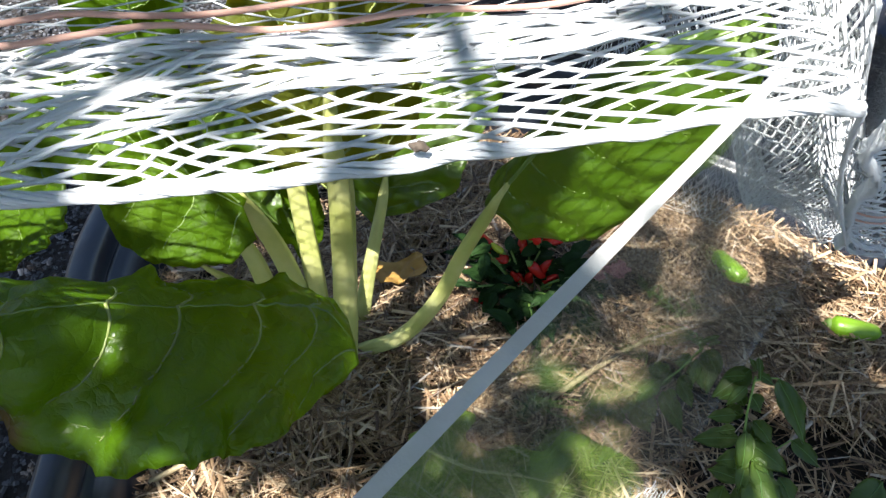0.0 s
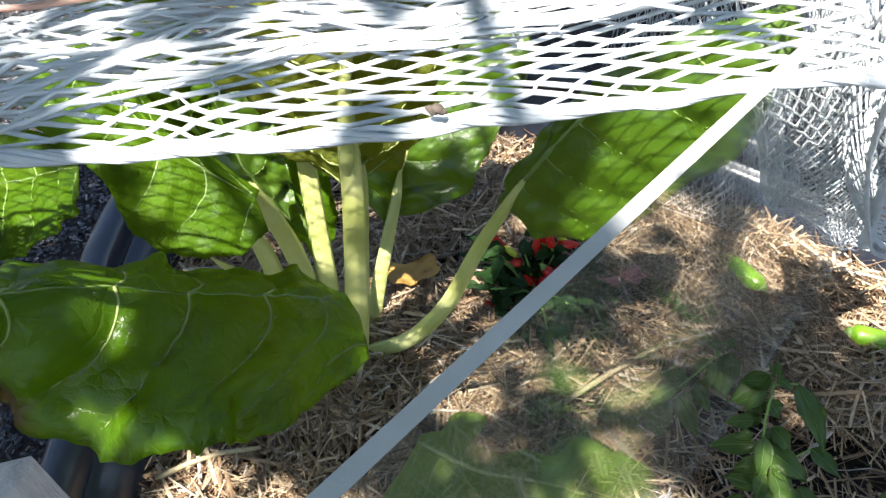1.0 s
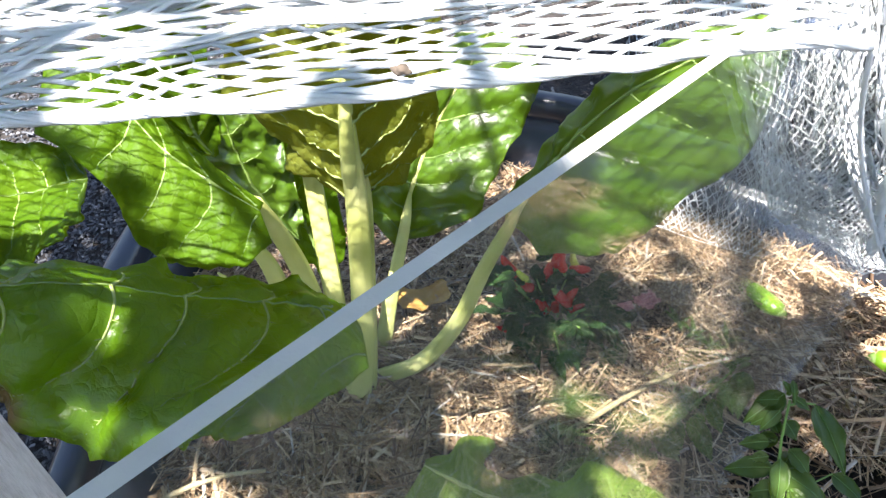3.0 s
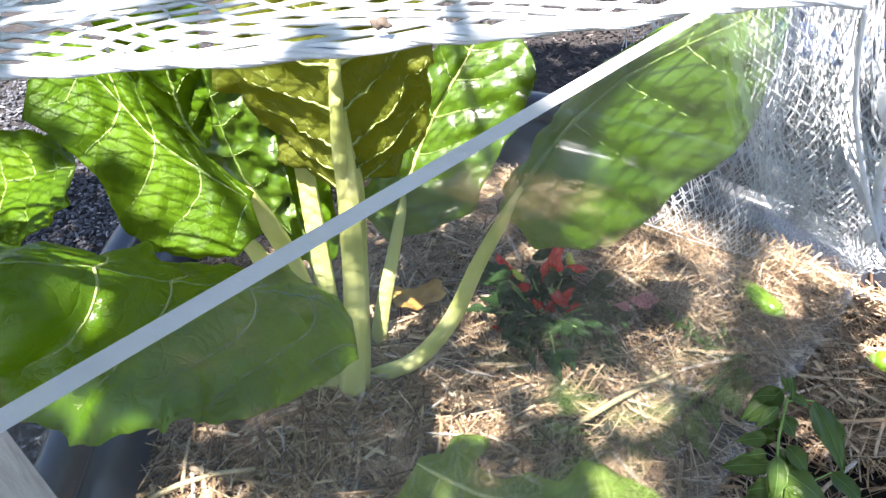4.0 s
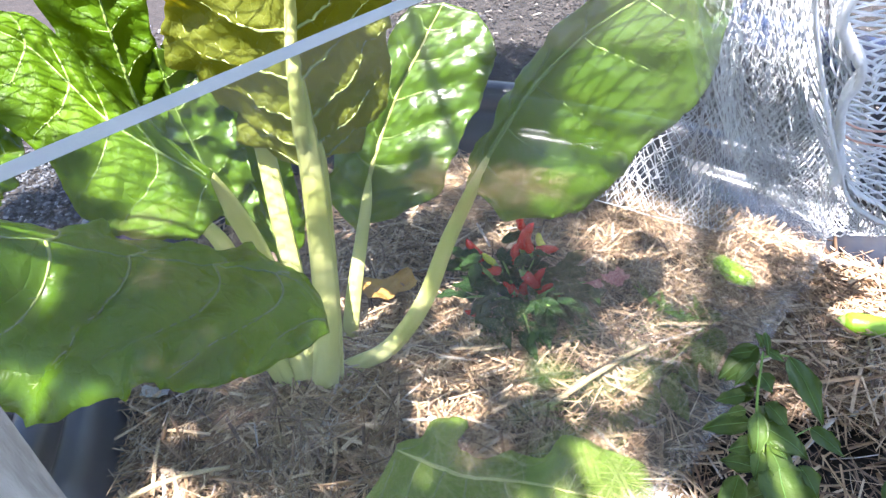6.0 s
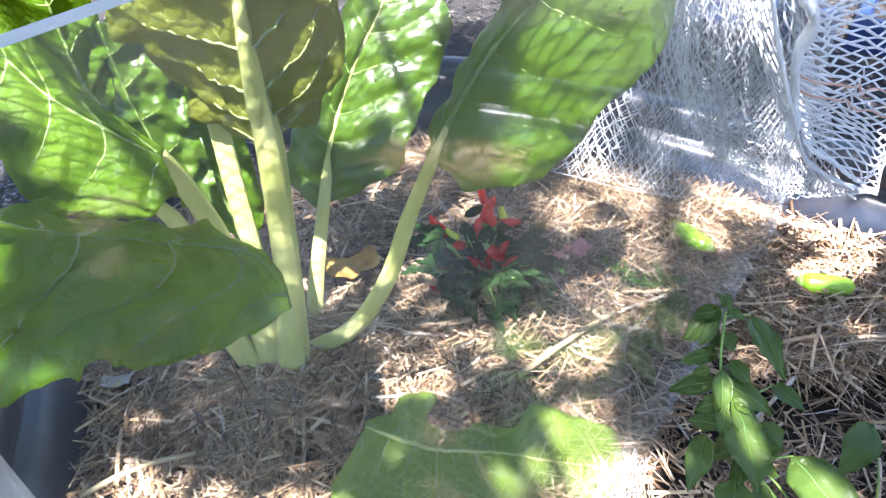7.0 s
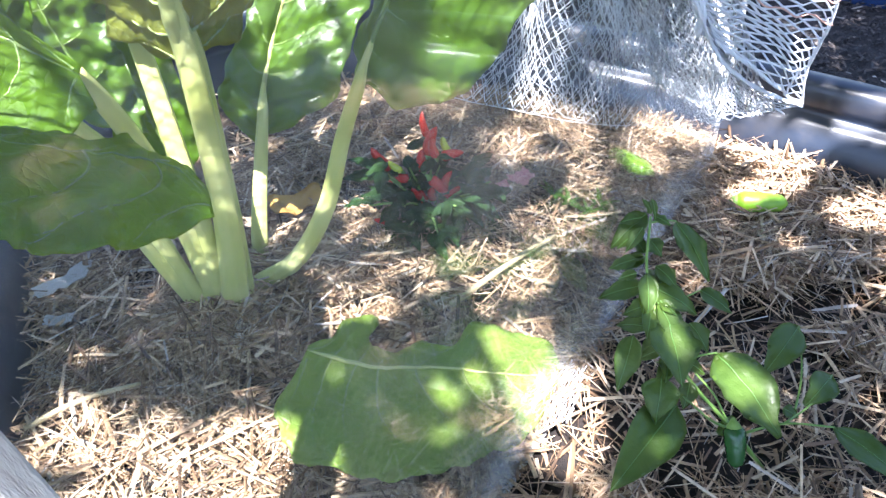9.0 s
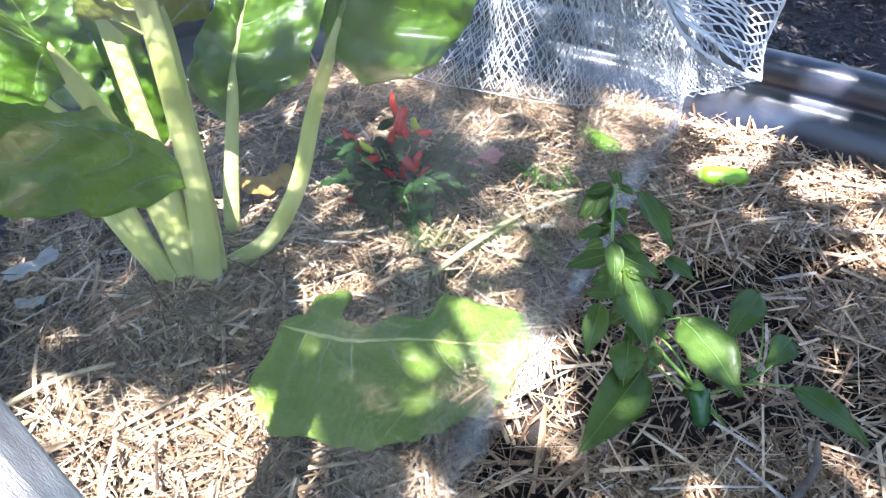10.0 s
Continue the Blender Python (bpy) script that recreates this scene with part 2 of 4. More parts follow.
def blade(rows, nu=60, nv=38, ruffle=0.004, quilt=0.0022, bow=0.0, veins=7, seed=0.0, thick=0.0007, jag=0.05, sweep=(0.9, 0.9), wander=0.45, bowed=0.0):
    """A leaf blade over rows of (one edge, midrib, other edge), pillowed between its veins. Returns mesh data, midrib points, vein point lists."""
    lo, mi, hi = ([Vector(r[k]) for r in rows] for k in range(3))
    lo, mi, hi = spline(lo, nu), spline(mi, nu), spline(hi, nu)
    grid = []
    for i in range(nu):
        u = i / (nu - 1)
        row = []
        for j in range(nv + 1):
            v = 2 * j / nv - 1
            e = lo[i] if v < 0 else hi[i]
            cut = 1 + jag * noise.noise(Vector((u * 9, math.copysign(3, v), seed))) + 0.5 * jag * noise.noise(Vector((u * 31, math.copysign(3, v), seed)))
            row.append(mi[i].lerp(e, abs(v) * cut))
        grid.append(row)

    def normal(i, j):
        a = grid[min(i + 1, nu - 1)][j] - grid[max(i - 1, 0)][j]
        b = grid[i][min(j + 1, nv)] - grid[i][max(j - 1, 0)]
        c = a.cross(b)
        return c.normalized() if c.length > 1e-9 else Vector((0, -1, 0))

    def stray(x, v):
        """How far a side vein wanders at v across the blade."""
        w = abs(v)
        return sweep[v > 0] * w ** 1.35 + bowed * math.sin(math.pi * min(1.0, 1.3 * w)) + wander * w * noise.noise(Vector((x * 0.75, w * 1.9, seed + math.copysign(5, v))))

    base = [[normal(i, j) for j in range(nv + 1)] for i in range(nu)]
    moved = []
    for i in range(nu):
        u = i / (nu - 1)
        ends = min(1.0, 6 * u, 6 * (1 - u))
        row = []
        for j in range(nv + 1):
            v = 2 * j / nv - 1
            x = u * (veins + 1)
            q = (x - stray(x, v)) % 1.0
            pillow = math.sin(math.pi * q) ** 0.6 * min(1.0, abs(v) * 4) * (1 - 0.35 * abs(v))
            p = grid[i][j] * 38 + Vector((seed, seed, 0))
            wave = noise.noise(p) * ruffle * abs(v) ** 1.5 * 1.6 + (noise.noise(p * 2.7) + 0.22 * noise.noise(p * 6.1)) * quilt * 0.7
            wave += ruffle * 0.7 * abs(v) ** 4 * math.sin(u * 34 + 3 * noise.noise(Vector((u * 7, v, seed))))
            arch = bow * (1 - abs(2 * abs(v) - 1) ** 2)
            row.append(grid[i][j] + base[i][j] * (ends * (wave + pillow * quilt * 1.7) + arch * ends))
        moved.append(row)
    grid = moved
    nn = [[normal(i, j) for j in range(nv + 1)] for i in range(nu)]
    w = nv + 1
    verts = [grid[i][j] for i in range(nu) for j in range(w)] + [grid[i][j] - nn[i][j] * thick for i in range(nu) for j in range(w)]
    o = nu * w
    faces = []
    for i in range(nu - 1):
        for j in range(nv):
            a, b, c, d = i * w + j, i * w + j + 1, (i + 1) * w + j + 1, (i + 1) * w + j
            faces += [(a, b, c, d), (o + d, o + c, o + b, o + a)]
    ring = [j for j in range(w)] + [i * w + nv for i in range(1, nu)] + [(nu - 1) * w + j for j in range(nv - 1, -1, -1)] + [i * w for i in range(nu - 2, 0, -1)]
    for a, b in zip(ring, ring[1:] + ring[:1]):
        faces.append((b, a, o + a, o + b))
    rib = [grid[i][nv // 2] - nn[i][nv // 2] * thick * 0.5 for i in range(nu)]

    def on(u, v):
        x = min(max(u, 0), 0.9999) * (nu - 1)
        i = int(x)
        y = (v + 1) / 2 * nv
        j = min(int(y), nv - 1)
        fx, fy = x - i, y - j
        p = (grid[i][j] * (1 - fx) + grid[i + 1][j] * fx) * (1 - fy) + (grid[i][j + 1] * (1 - fx) + grid[i + 1][j + 1] * fx) * fy
        return p - nn[i][j] * thick * 0.5

    def along(k, side, v):
        x = k + stray(k, side * v)
        return k + stray(x, side * v)

    lines = []
    for side in (-1, 1):
        for k in range(0, veins + 1):
            first = 0 if k else 7
            pts, tree_of = [], []
            for q in range(first, 31):
                v = q / 30 * 0.93
                x = along(k, side, v)
                if x / (veins + 1) > 0.975 or x < 0.05:
                    continue
                pts.append(on(x / (veins + 1), side * v))
            # finer veins leave the side vein by turns, up and down
            for m in range(5):
                v0 = 0.20 + 0.145 * m + 0.05 * noise.noise(Vector((k * 3.1, m * 1.7, seed)))
                up = 1 if (m + k) % 2 else -1
                fork = []
                for q in range(9):
                    f = q / 8
                    v = v0 + 0.15 * f * (1 + 0.3 * up)
                    x = along(k, side, v) + up * (0.12 + 0.42 * f ** 0.8) * (f > 0) * f ** 0.4
                    if v < 0.97 and 0.03 < x / (veins + 1) < 0.98:
                        fork.append(on(x / (veins + 1), side * v))
                if len(fork) > 5:
                    tree_of.append((fork, 0.30 - 0.02 * m))
            if len(pts) > 5:
                lines.append([(pts, 1.0)] + tree_of)
    return verts, faces, rib, lines


def add_leaf(plant, rows, rib_radius=0.004, vein_radius=0.0011, label="", mat=None, rib_mat=None, vein_mat=None, **options):
    verts, faces, rib, lines = blade(rows, **options)
    leaf = part("leaf", mesh_of("leaf", verts, faces, mat or CHARD), plant, label)
    n = len(rib)
    rib_ob = part("midrib", mesh_of("midrib", *tube_data(rib, [rib_radius * (1 - 0.85 * i / n) * (0.3 + 0.7 * min(1.0, i / 12)) for i in range(n)], 8), rib_mat or CHARD_VEIN), leaf)
    for bundle in lines:
        tubes = []
        for pts, size in bundle:
            m = len(pts)
            tubes.append(tube_data(pts, [size * vein_radius * (1.4 - 1.15 * (i / m) ** 0.7) for i in range(m)], 5))
        part("side_vein", mesh_of("side_vein", *join(tubes), vein_mat or CHARD_VEIN), leaf)
    return leaf


def add_stalk(plant, points, r0, r1, flat=0.6, cut=False):
    pts = spline(points, 24)
    radii = [(r0 + (r1 - r0) * i / 23) * (1.0 if cut else min(1.0, (23.4 - i) / 5) ** 0.5) for i in range(24)]
    verts, faces = tube_data(pts, radii, 28, flat, Vector((0, 1, 0.2)), ridge=0.045)
    # the stalk is grooved along its inner side
    return part("stalk", mesh_of("stalk", verts, faces, CHARD_STALK), plant)


# ---- ground and raised bed ----
def ground():
    v, f = box_data(-60, -60, -0.40, 60, 60, -0.26)
    tagged(part("ground", mesh_of("ground", v, f, MULCH, False)), "dark bark mulch ground round the raised bed", "ground", kind="structure")


BED = [(-0.22, -0.35), (-0.235, 0.10), (-0.255, 0.32), (-0.287, 0.45), (-0.325, 0.57), (-0.315, 0.72), (-0.21, 0.86), (-0.02, 0.925), (0.14, 0.915), (0.33, 0.81), (0.52, 0.68), (0.70, 0.535), (0.86, 0.34), (0.95, 0.10), (0.90, -0.35), (0.30, -0.50)]


def bed_outline(count):
    pts = [Vector((x, y, 0)) for x, y in BED]
    closed = spline(pts[-2:] + pts + pts[:3], 400)
    n = len(pts)
    lo, hi = int(399 * 2 / (n + 4)), int(399 * (n + 2) / (n + 4))
    ring = closed[lo:hi]
    return [ring[int(i * len(ring) / count)] for i in range(count)]


def inside(x, y, ring=None):
    ring = ring or RING
    hit = False
    n = len(ring)
    for i in range(n):
        a, b = ring[i], ring[i - 1]
        if (a.y > y) != (b.y > y) and x < (b.x - a.x) * (y - a.y) / (b.y - a.y) + a.x:
            hit = not hit
    return hit


def raised_bed():
    bed = thing("raised_bed", "black moulded plastic raised garden bed with a ribbed wall", "garden bed", kind="structure")
    ring = bed_outline(120)
    n = len(ring)
    # wall profile: (outwards, height), inside face then rim then outside
    prof = [(-0.006, -0.27), (-0.004, -0.03), (0.000, 0.000), (0.003, 0.016), (0.009, 0.032), (0.016, 0.043), (0.021, 0.048), (0.029, 0.050), (0.032, 0.054), (0.029, 0.059), (0.028, 0.066), (0.029, 0.080), (0.032, 0.087), (0.037, 0.091), (0.044, 0.092), (0.054, 0.092), (0.060, 0.088), (0.062, 0.078), (0.060, 0.066), (0.052, 0.060), (0.050, -0.27)]
    verts, faces = [], []
    m = len(prof)
    for i in range(n):
        d = ring[(i + 1) % n] - ring[i - 1]
        out = Vector((-d.y, d.x, 0)).normalized()
        if out.dot(ring[i] - Vector((0.25, 0.25, 0))) < 0:
            out = -out
        for a, z in prof:
            verts.append(ring[i] + out * a + Vector((0, 0, z)))
    for i in range(n):
        j = (i + 1) % n
        for k in range(m - 1):
            faces.append((i * m + k, j * m + k, j * m + k + 1, i * m + k + 1))
    part("wall", mesh_of("bed_wall", verts, faces, BLACK), bed)
    # soil: a crumbly sheet from wall to wall, on a closed underside
    step, top = 0.009, {}
    verts, faces = [], []
    for i in range(-40, 110):
        for j in range(-56, 108):
            x, y = i * step, j * step
            q = Vector((x, y, 0))
            rough = 0.008 * noise.noise(q * 24) + 0.006 * noise.noise(q * 70) + 0.003 * noise.noise(q * 160)
            top[i, j] = len(verts)
            verts.append(Vector((x, y, -0.030 + rough)))
    keep = {k for k, n0 in top.items() if inside(verts[n0].x, verts[n0].y, ring)}
    for i, j in top:
        four = ((i, j), (i + 1, j), (i + 1, j + 1), (i, j + 1))
        if any(k in keep for k in four) and all(k in top for k in four):
            faces.append(tuple(top[k] for k in four))
    tagged(part("soil", mesh_of("soil", verts, faces, SOIL)), "dark crumbly soil under straw mulch in the bed", "soil", kind="structure")
    return ring


ground()
RING = raised_bed()


def heap(x, y):
    return 0.008 * noise.noise(Vector((x * 7, y * 7, 0))) + 0.004 * noise.noise(Vector((x * 21, y * 21, 4)))


def straws(count, seed, x0=-0.34, x1=0.92, y0=-0.05, y1=0.92, dense=False, lift=0.0):
    r = random.Random(seed)
    verts, faces = [], []
    made = 0
    while made < count:
        x, y = r.uniform(x0, x1), r.uniform(y0, y1)
        if not inside(x, y):
            continue
        # bare patches let the soil show
        bare = noise.noise(Vector((x * 13, y * 13, 9)))
        front = (x - 0.486) * 0.791 - (y - 0.64) * 0.612 > 0
        if not dense and bare > (-0.14 if front else 0.18) and r.random() < (0.84 if front else 0.72):
            continue
        made += 1
        long = r.choice((0.008, 0.012, 0.016, 0.022, 0.03, 0.042, 0.058, 0.075)) * r.uniform(0.7, 1.2)
        wide = (0.00028 + 0.0017 * r.random() ** 2.6) * (0.6 if long < 0.015 else 1.0)
        yaw = r.uniform(0, math.pi)
        d = Vector((math.cos(yaw), math.sin(yaw), r.gauss(0, 0.22))).normalized()
        z = heap(x, y) - 0.024 + lift + 0.032 * r.random() ** 1.2
        c = Vector((x, y, z))
        side = d.cross(Vector((r.gauss(0, 0.5), r.gauss(0, 0.5), 1))).normalized()
        up = side.cross(d)
        o = len(verts)
        bend = up * r.uniform(-0.06, 0.06) * long
        thick = wide * r.uniform(0.2, 0.5)
        for s, k in ((-0.5, 0), (0, 1), (0.5, 0)):
            m = c + d * (long * s) + bend * k
            verts += [m - side * wide, m + up * thick, m + side * wide]
        for a in (0, 3):
            for i, j in ((0, 1), (1, 2), (2, 0)):
                faces.append((o + a + i, o + a + j, o + a + 3 + j, o + a + 3 + i))
        faces += [(o + 2, o + 1, o), (o + 6, o + 7, o + 8)]
    return verts, faces


tagged(part("straw_mulch", mesh_of("straw_mulch", *join([straws(56000, 5), straws(4500, 6, 0.55, 0.92, -0.35, -0.05, True), straws(4500, 7, 0.60, 0.92, 0.15, 0.52, True), straws(5000, 8, 0.40, 0.78, 0.44, 0.80, True, 0.010), straws(2600, 9, -0.17, -0.05, 0.40, 0.495, True, 0.006)]), STRAW, False)), "dry beige chopped straw mulch lying on dark soil", "straw", kind="stuff")


# ---- clear sheet ----
def clear_sheet():
    far, d = Vector((0.486, 0.640, -0.02)), Vector((0.612, 0.791, 0)).normalized()
    side = Vector((d.y, -d.x, 0))
    near = far - d * 0.80
    lean = -side * 0.012
    t = 0.0046
    v = []
    for p, tall in ((far, 0.533), (near, 0.569)):
        for h, off in ((0.0, Vector()), (tall, lean)):
            for k in (0, 1):
                v.append(p + Vector((0, 0, h)) + off + side * (t * (0.3 - k)))
    f = [(0, 2, 6, 4), (1, 5, 7, 3), (0, 1, 3, 2), (4, 6, 7, 5), (2, 3, 7, 6), (0, 4, 5, 1)]
    sheet = part("clear_sheet", mesh_of("clear_sheet", v, f, [PANE, PANE_EDGE], False, [0, 0, 1, 1, 1, 1]))
    sheet.visible_shadow = False
    tagged(sheet, "dusty clear acrylic sheet standing upright in the straw", "sheet")


clear_sheet()


def stake():
    """A sawn post: a broad face, a narrow side, eased edges and a split down the face."""
    plan = [(-0.044, 0.061), (-0.0415, 0.0605), (-0.027, 0.0735), (-0.0262, 0.0752), (-0.0252, 0.0748), (-0.0105, 0.0855), (-0.0085, 0.088), (-0.005, 0.098), (-0.006, 0.101), (-0.052, 0.085), (-0.0525, 0.082)]
    verts, faces = [], []
    levels = [-0.03 + 0.02 * i for i in range(30)]
    n = len(plan)
    for z in levels:
        for x, y in plan:
            verts.append(Vector((x - 0.003, y - 0.008, z)) + Vector((0.0007 * noise.noise(Vector((x * 300, z * 9, 1))), 0.0007 * noise.noise(Vector((y * 300, z * 9, 5))), 0)))
    for i in range(len(levels) - 1):
        for k in range(n):
            j = (k + 1) % n
            faces.append((i * n + k, i * n + j, (i + 1) * n + j, (i + 1) * n + k))
    faces += [tuple(range(n - 1, -1, -1)), tuple(range((len(levels) - 1) * n, len(levels) * n))]
    tagged(part("timber_stake", mesh_of("timber_stake", verts, faces, TIMBER, False)), "weathered grey timber stake standing in the bed", "stake")


stake()

# ---- net ----
def net_panel(fn, nu, nv, radius, seed, wander=0.0):
    """Zigzag cords over the surface fn(u, v): neighbours touch at every turn and make diamonds; wander bunches them."""
    r = random.Random(seed)
    pieces = []
    for k in range(nv):
        pts = []
        for i in range(nu + 1):
            sway = 0.5 if (i + k) % 2 else -0.5
            v = (k + 0.5 + sway * 0.98 + r.uniform(-0.1, 0.1)) / nv
            u = (i + r.uniform(-0.15, 0.15)) / nu
            if wander:
                q = Vector((u * 9, v * 3, seed))
                v += wander * noise.noise(q) * (0.3 + v)
                u += 0.6 * wander * noise.noise(q + Vector((3, 7, 0)))
            pts.append(Vector(fn(min(max(u, 0), 1), min(max(v, 0), 1))))
        pieces.append(tube_data(pts, radius * r.uniform(0.85, 1.25), 4, 1.0, cap=False))
    return join(pieces)


def top_surface(u, v):
    x = -0.50 + 0.71 * u
    y0 = 0.20 + 0.21 * (x + 0.06) if x > -0.06 else 0.20 + 0.02 * (x + 0.06)
    y = y0 + 0.55 * v
    z = 0.53 + 0.06 * v * (1 - 0.4 * v) - 0.03 * max(0, -x - 0.15)
    z += 0.010 * noise.noise(Vector((x * 9, y * 16, 1))) * min(1, 5 * v + 0.3)
    return x, y, z


def lerp3(a, b, t):
    return Vector(a) * (1 - t) + Vector(b) * t


SIDE_TOP = [(0.21, 0.255, 0.53), (0.22, 0.42, 0.56), (0.235, 0.60, 0.585), (0.23, 0.80, 0.60)]
SIDE_MID = [(0.295, 0.396, 0.29), (0.37, 0.52, 0.30), (0.36, 0.66, 0.28), (0.29, 0.85, 0.28)]
SIDE_LOW = [(0.508, 0.532, 0.149), (0.475, 0.640, 0.070), (0.36, 0.718, 0.016), (0.165, 0.83, 0.014)]

SIDE = [spline(q, 201) for q in (SIDE_TOP, SIDE_MID, SIDE_LOW)]


def side_surface(u, v):
    a, b, c = (s[round(u * 200)] for s in SIDE)
    p = (a * (1 - v) + b * v) * (1 - v) + (b * (1 - v) + c * v) * v
    q = Vector((u * 8, v * 1.6, 3))
    return p + Vector((noise.noise(q), noise.noise(q + Vector((5, 0, 0))), 0)) * 0.024 * (1 - abs(2 * v - 1) * 0.6)


def netting():
    net = thing("garden_net", "white knitted bird netting draped over the chard, salmon marker cords", "net")
    back = lambda u, v: top_surface(u, 0.11 + 0.89 * v)
    front_part = lambda u, v: top_surface(u, 0.13 * v)
    # the doubled part reaches the hem at one side only
    ease = lambda x: min(max(x, 0.0), 1.0) ** 2 * (3 - 2 * min(max(x, 0.0), 1.0))
    start = lambda u: 0.062 * ease((u - 0.64) / 0.14)
    fold = lambda u, v: tuple(Vector(top_surface(u * 0.9, start(u) + (0.125 - start(u)) * v)) + Vector((0.004, 0.003, 0.006 + 0.008 * noise.noise(Vector((u * 14, v * 5, 7))))))
    part("top_panel", mesh_of("net_top", *net_panel(back, 46, 104, 0.0005, 1, 0.05), NETTING), net)["kind"] = "stuff"
    part("front_panel", mesh_of("net_front", *net_panel(front_part, 58, 18, 0.00105, 3, 0.09), NETTING), net)["kind"] = "stuff"
    part("folded_panel", mesh_of("net_fold", *net_panel(fold, 60, 20, 0.0010, 2, 0.11), NETTING), net)["kind"] = "stuff"
    part("side_panel", mesh_of("net_side", *net_panel(side_surface, 104, 44, 0.0008, 4, 0.04), NETTING), net)["kind"] = "stuff"
    gather = lambda u, v: side_surface(0.12 + 0.88 * u, v) + Vector((0.012, -0.012, 0.004)) + Vector((noise.noise(Vector((u * 6, v * 2, 5))), noise.noise(Vector((u * 6, v * 2, 9))), 0)) * 0.018
    part("gathered_panel", mesh_of("net_gather", *net_panel(gather, 80, 34, 0.0010, 14, 0.06), NETTING), net)["kind"] = "stuff"
    tuck = lambda u, v: side_surface(0.25 + 0.75 * u, 0.35 + 0.65 * v) + Vector((-0.01, 0.014, 0.006)) + Vector((noise.noise(Vector((u * 11, v * 2, 15))), noise.noise(Vector((u * 11, v * 2, 19))), 0)) * 0.022
    part("tucked_panel", mesh_of("net_tuck", *net_panel(tuck, 70, 22, 0.0008, 24, 0.08), NETTING), net)["kind"] = "stuff"
    def rolled(line, name_of, thick, strands, seed):
        """A rolled knitted edge: loose strands wound about the line."""
        cords = []
        for k in range(strands):
            turn = 2 * math.pi * k / strands
            pts = []
            for i, p in enumerate(line):
                w = turn + 0.35 * i + 1.5 * noise.noise(p * 18 + Vector((k * 3.0, seed, 0)))
                o = thick * (0.75 + 0.6 * noise.noise(p * 45 + Vector((seed, k * 5.0, 0))))
                pts.append(p + Vector((0.2 * math.cos(w), math.cos(w), 0.62 * math.sin(w))) * o)
            cords.append(tube_data(pts, thick * 0.36, 5))
        part(name_of, mesh_of("net_hem", *join(cords), NETTING), net)["kind"] = "stuff"

    hem = [Vector(top_surface(i / 180, 0)) for i in range(181)]
    rolled([p + Vector((0, 0.003 * noise.noise(p * 25), 0.002 * noise.noise(p * 40))) for p in hem], "hem", 0.0030, 9, 1)
    low = [side_surface(i / 60, 1) for i in range(61)]
    part("hem", mesh_of("net_hem", *tube_data(low, 0.0006, 6), NETTING), net)
    edge = [side_surface(0, i / 120) for i in range(121)]
    rolled(edge, "hem", 0.0022, 7, 2)
    flap = lambda u, v: lerp3(lerp3((0.26, 0.31, 0.48), (0.43, 0.43, 0.47), u), lerp3((0.327, 0.395, 0.315), (0.510, 0.535, 0.150), u), v) + Vector((0.014 * noise.noise(Vector((u * 4, v * 4, 2))), 0.014 * noise.noise(Vector((u * 4, v * 4, 8))), 0))
    part("flap_panel", mesh_of("net_flap", *net_panel(flap, 13, 54, 0.0008, 6, 0.02), NETTING), net)["kind"] = "stuff"
    rolled([flap(1, i / 100) for i in range(101)], "hem", 0.0022, 7, 3)
    rolled([flap(0, i / 100) for i in range(101)], "hem", 0.0052, 16, 5)
    rolled([flap(i / 100, 1) for i in range(101)], "hem", 0.0024, 7, 4)
    for v in (0.60, 0.68):
        pts = [Vector(flap(i / 60, v + 0.008 * math.sin(i * 0.5))) + Vector((0.001, -0.002, 0)) for i in range(61)]
        part("marker_cord", mesh_of("marker_cord", *tube_data(pts, 0.0007, 5), SALMON), net, "salmon marker cord")
    for v in (0.115, 0.135):
        pts = [Vector(top_surface(i / 80, v + 0.006 * math.sin(i * 0.55 + v * 99))) + Vector((0, 0, 0.013)) for i in range(81)]
        part("marker_cord", mesh_of("marker_cord", *tube_data(pts, 0.0013, 5), SALMON), net, "salmon marker cord")
    return net


netting()


def husk():
    """A small brown seed husk caught in the rolled edge of the net."""
    c = Vector((0.055, 0.2225, 0.5365))
    pts = [c + Vector((0.0034 * (i - 3) / 3, 0.0006 * math.sin(i), 0.0008 * math.cos(i * 1.7))) for i in range(7)]
    tagged(part("seed_husk", mesh_of("seed_husk", *tube_data(pts, [0.0006, 0.0015, 0.0021, 0.0023, 0.0020, 0.0014, 0.0005], 9, 0.8), BARK)), "small brown seed husk caught in the net edge", "husk")


husk()

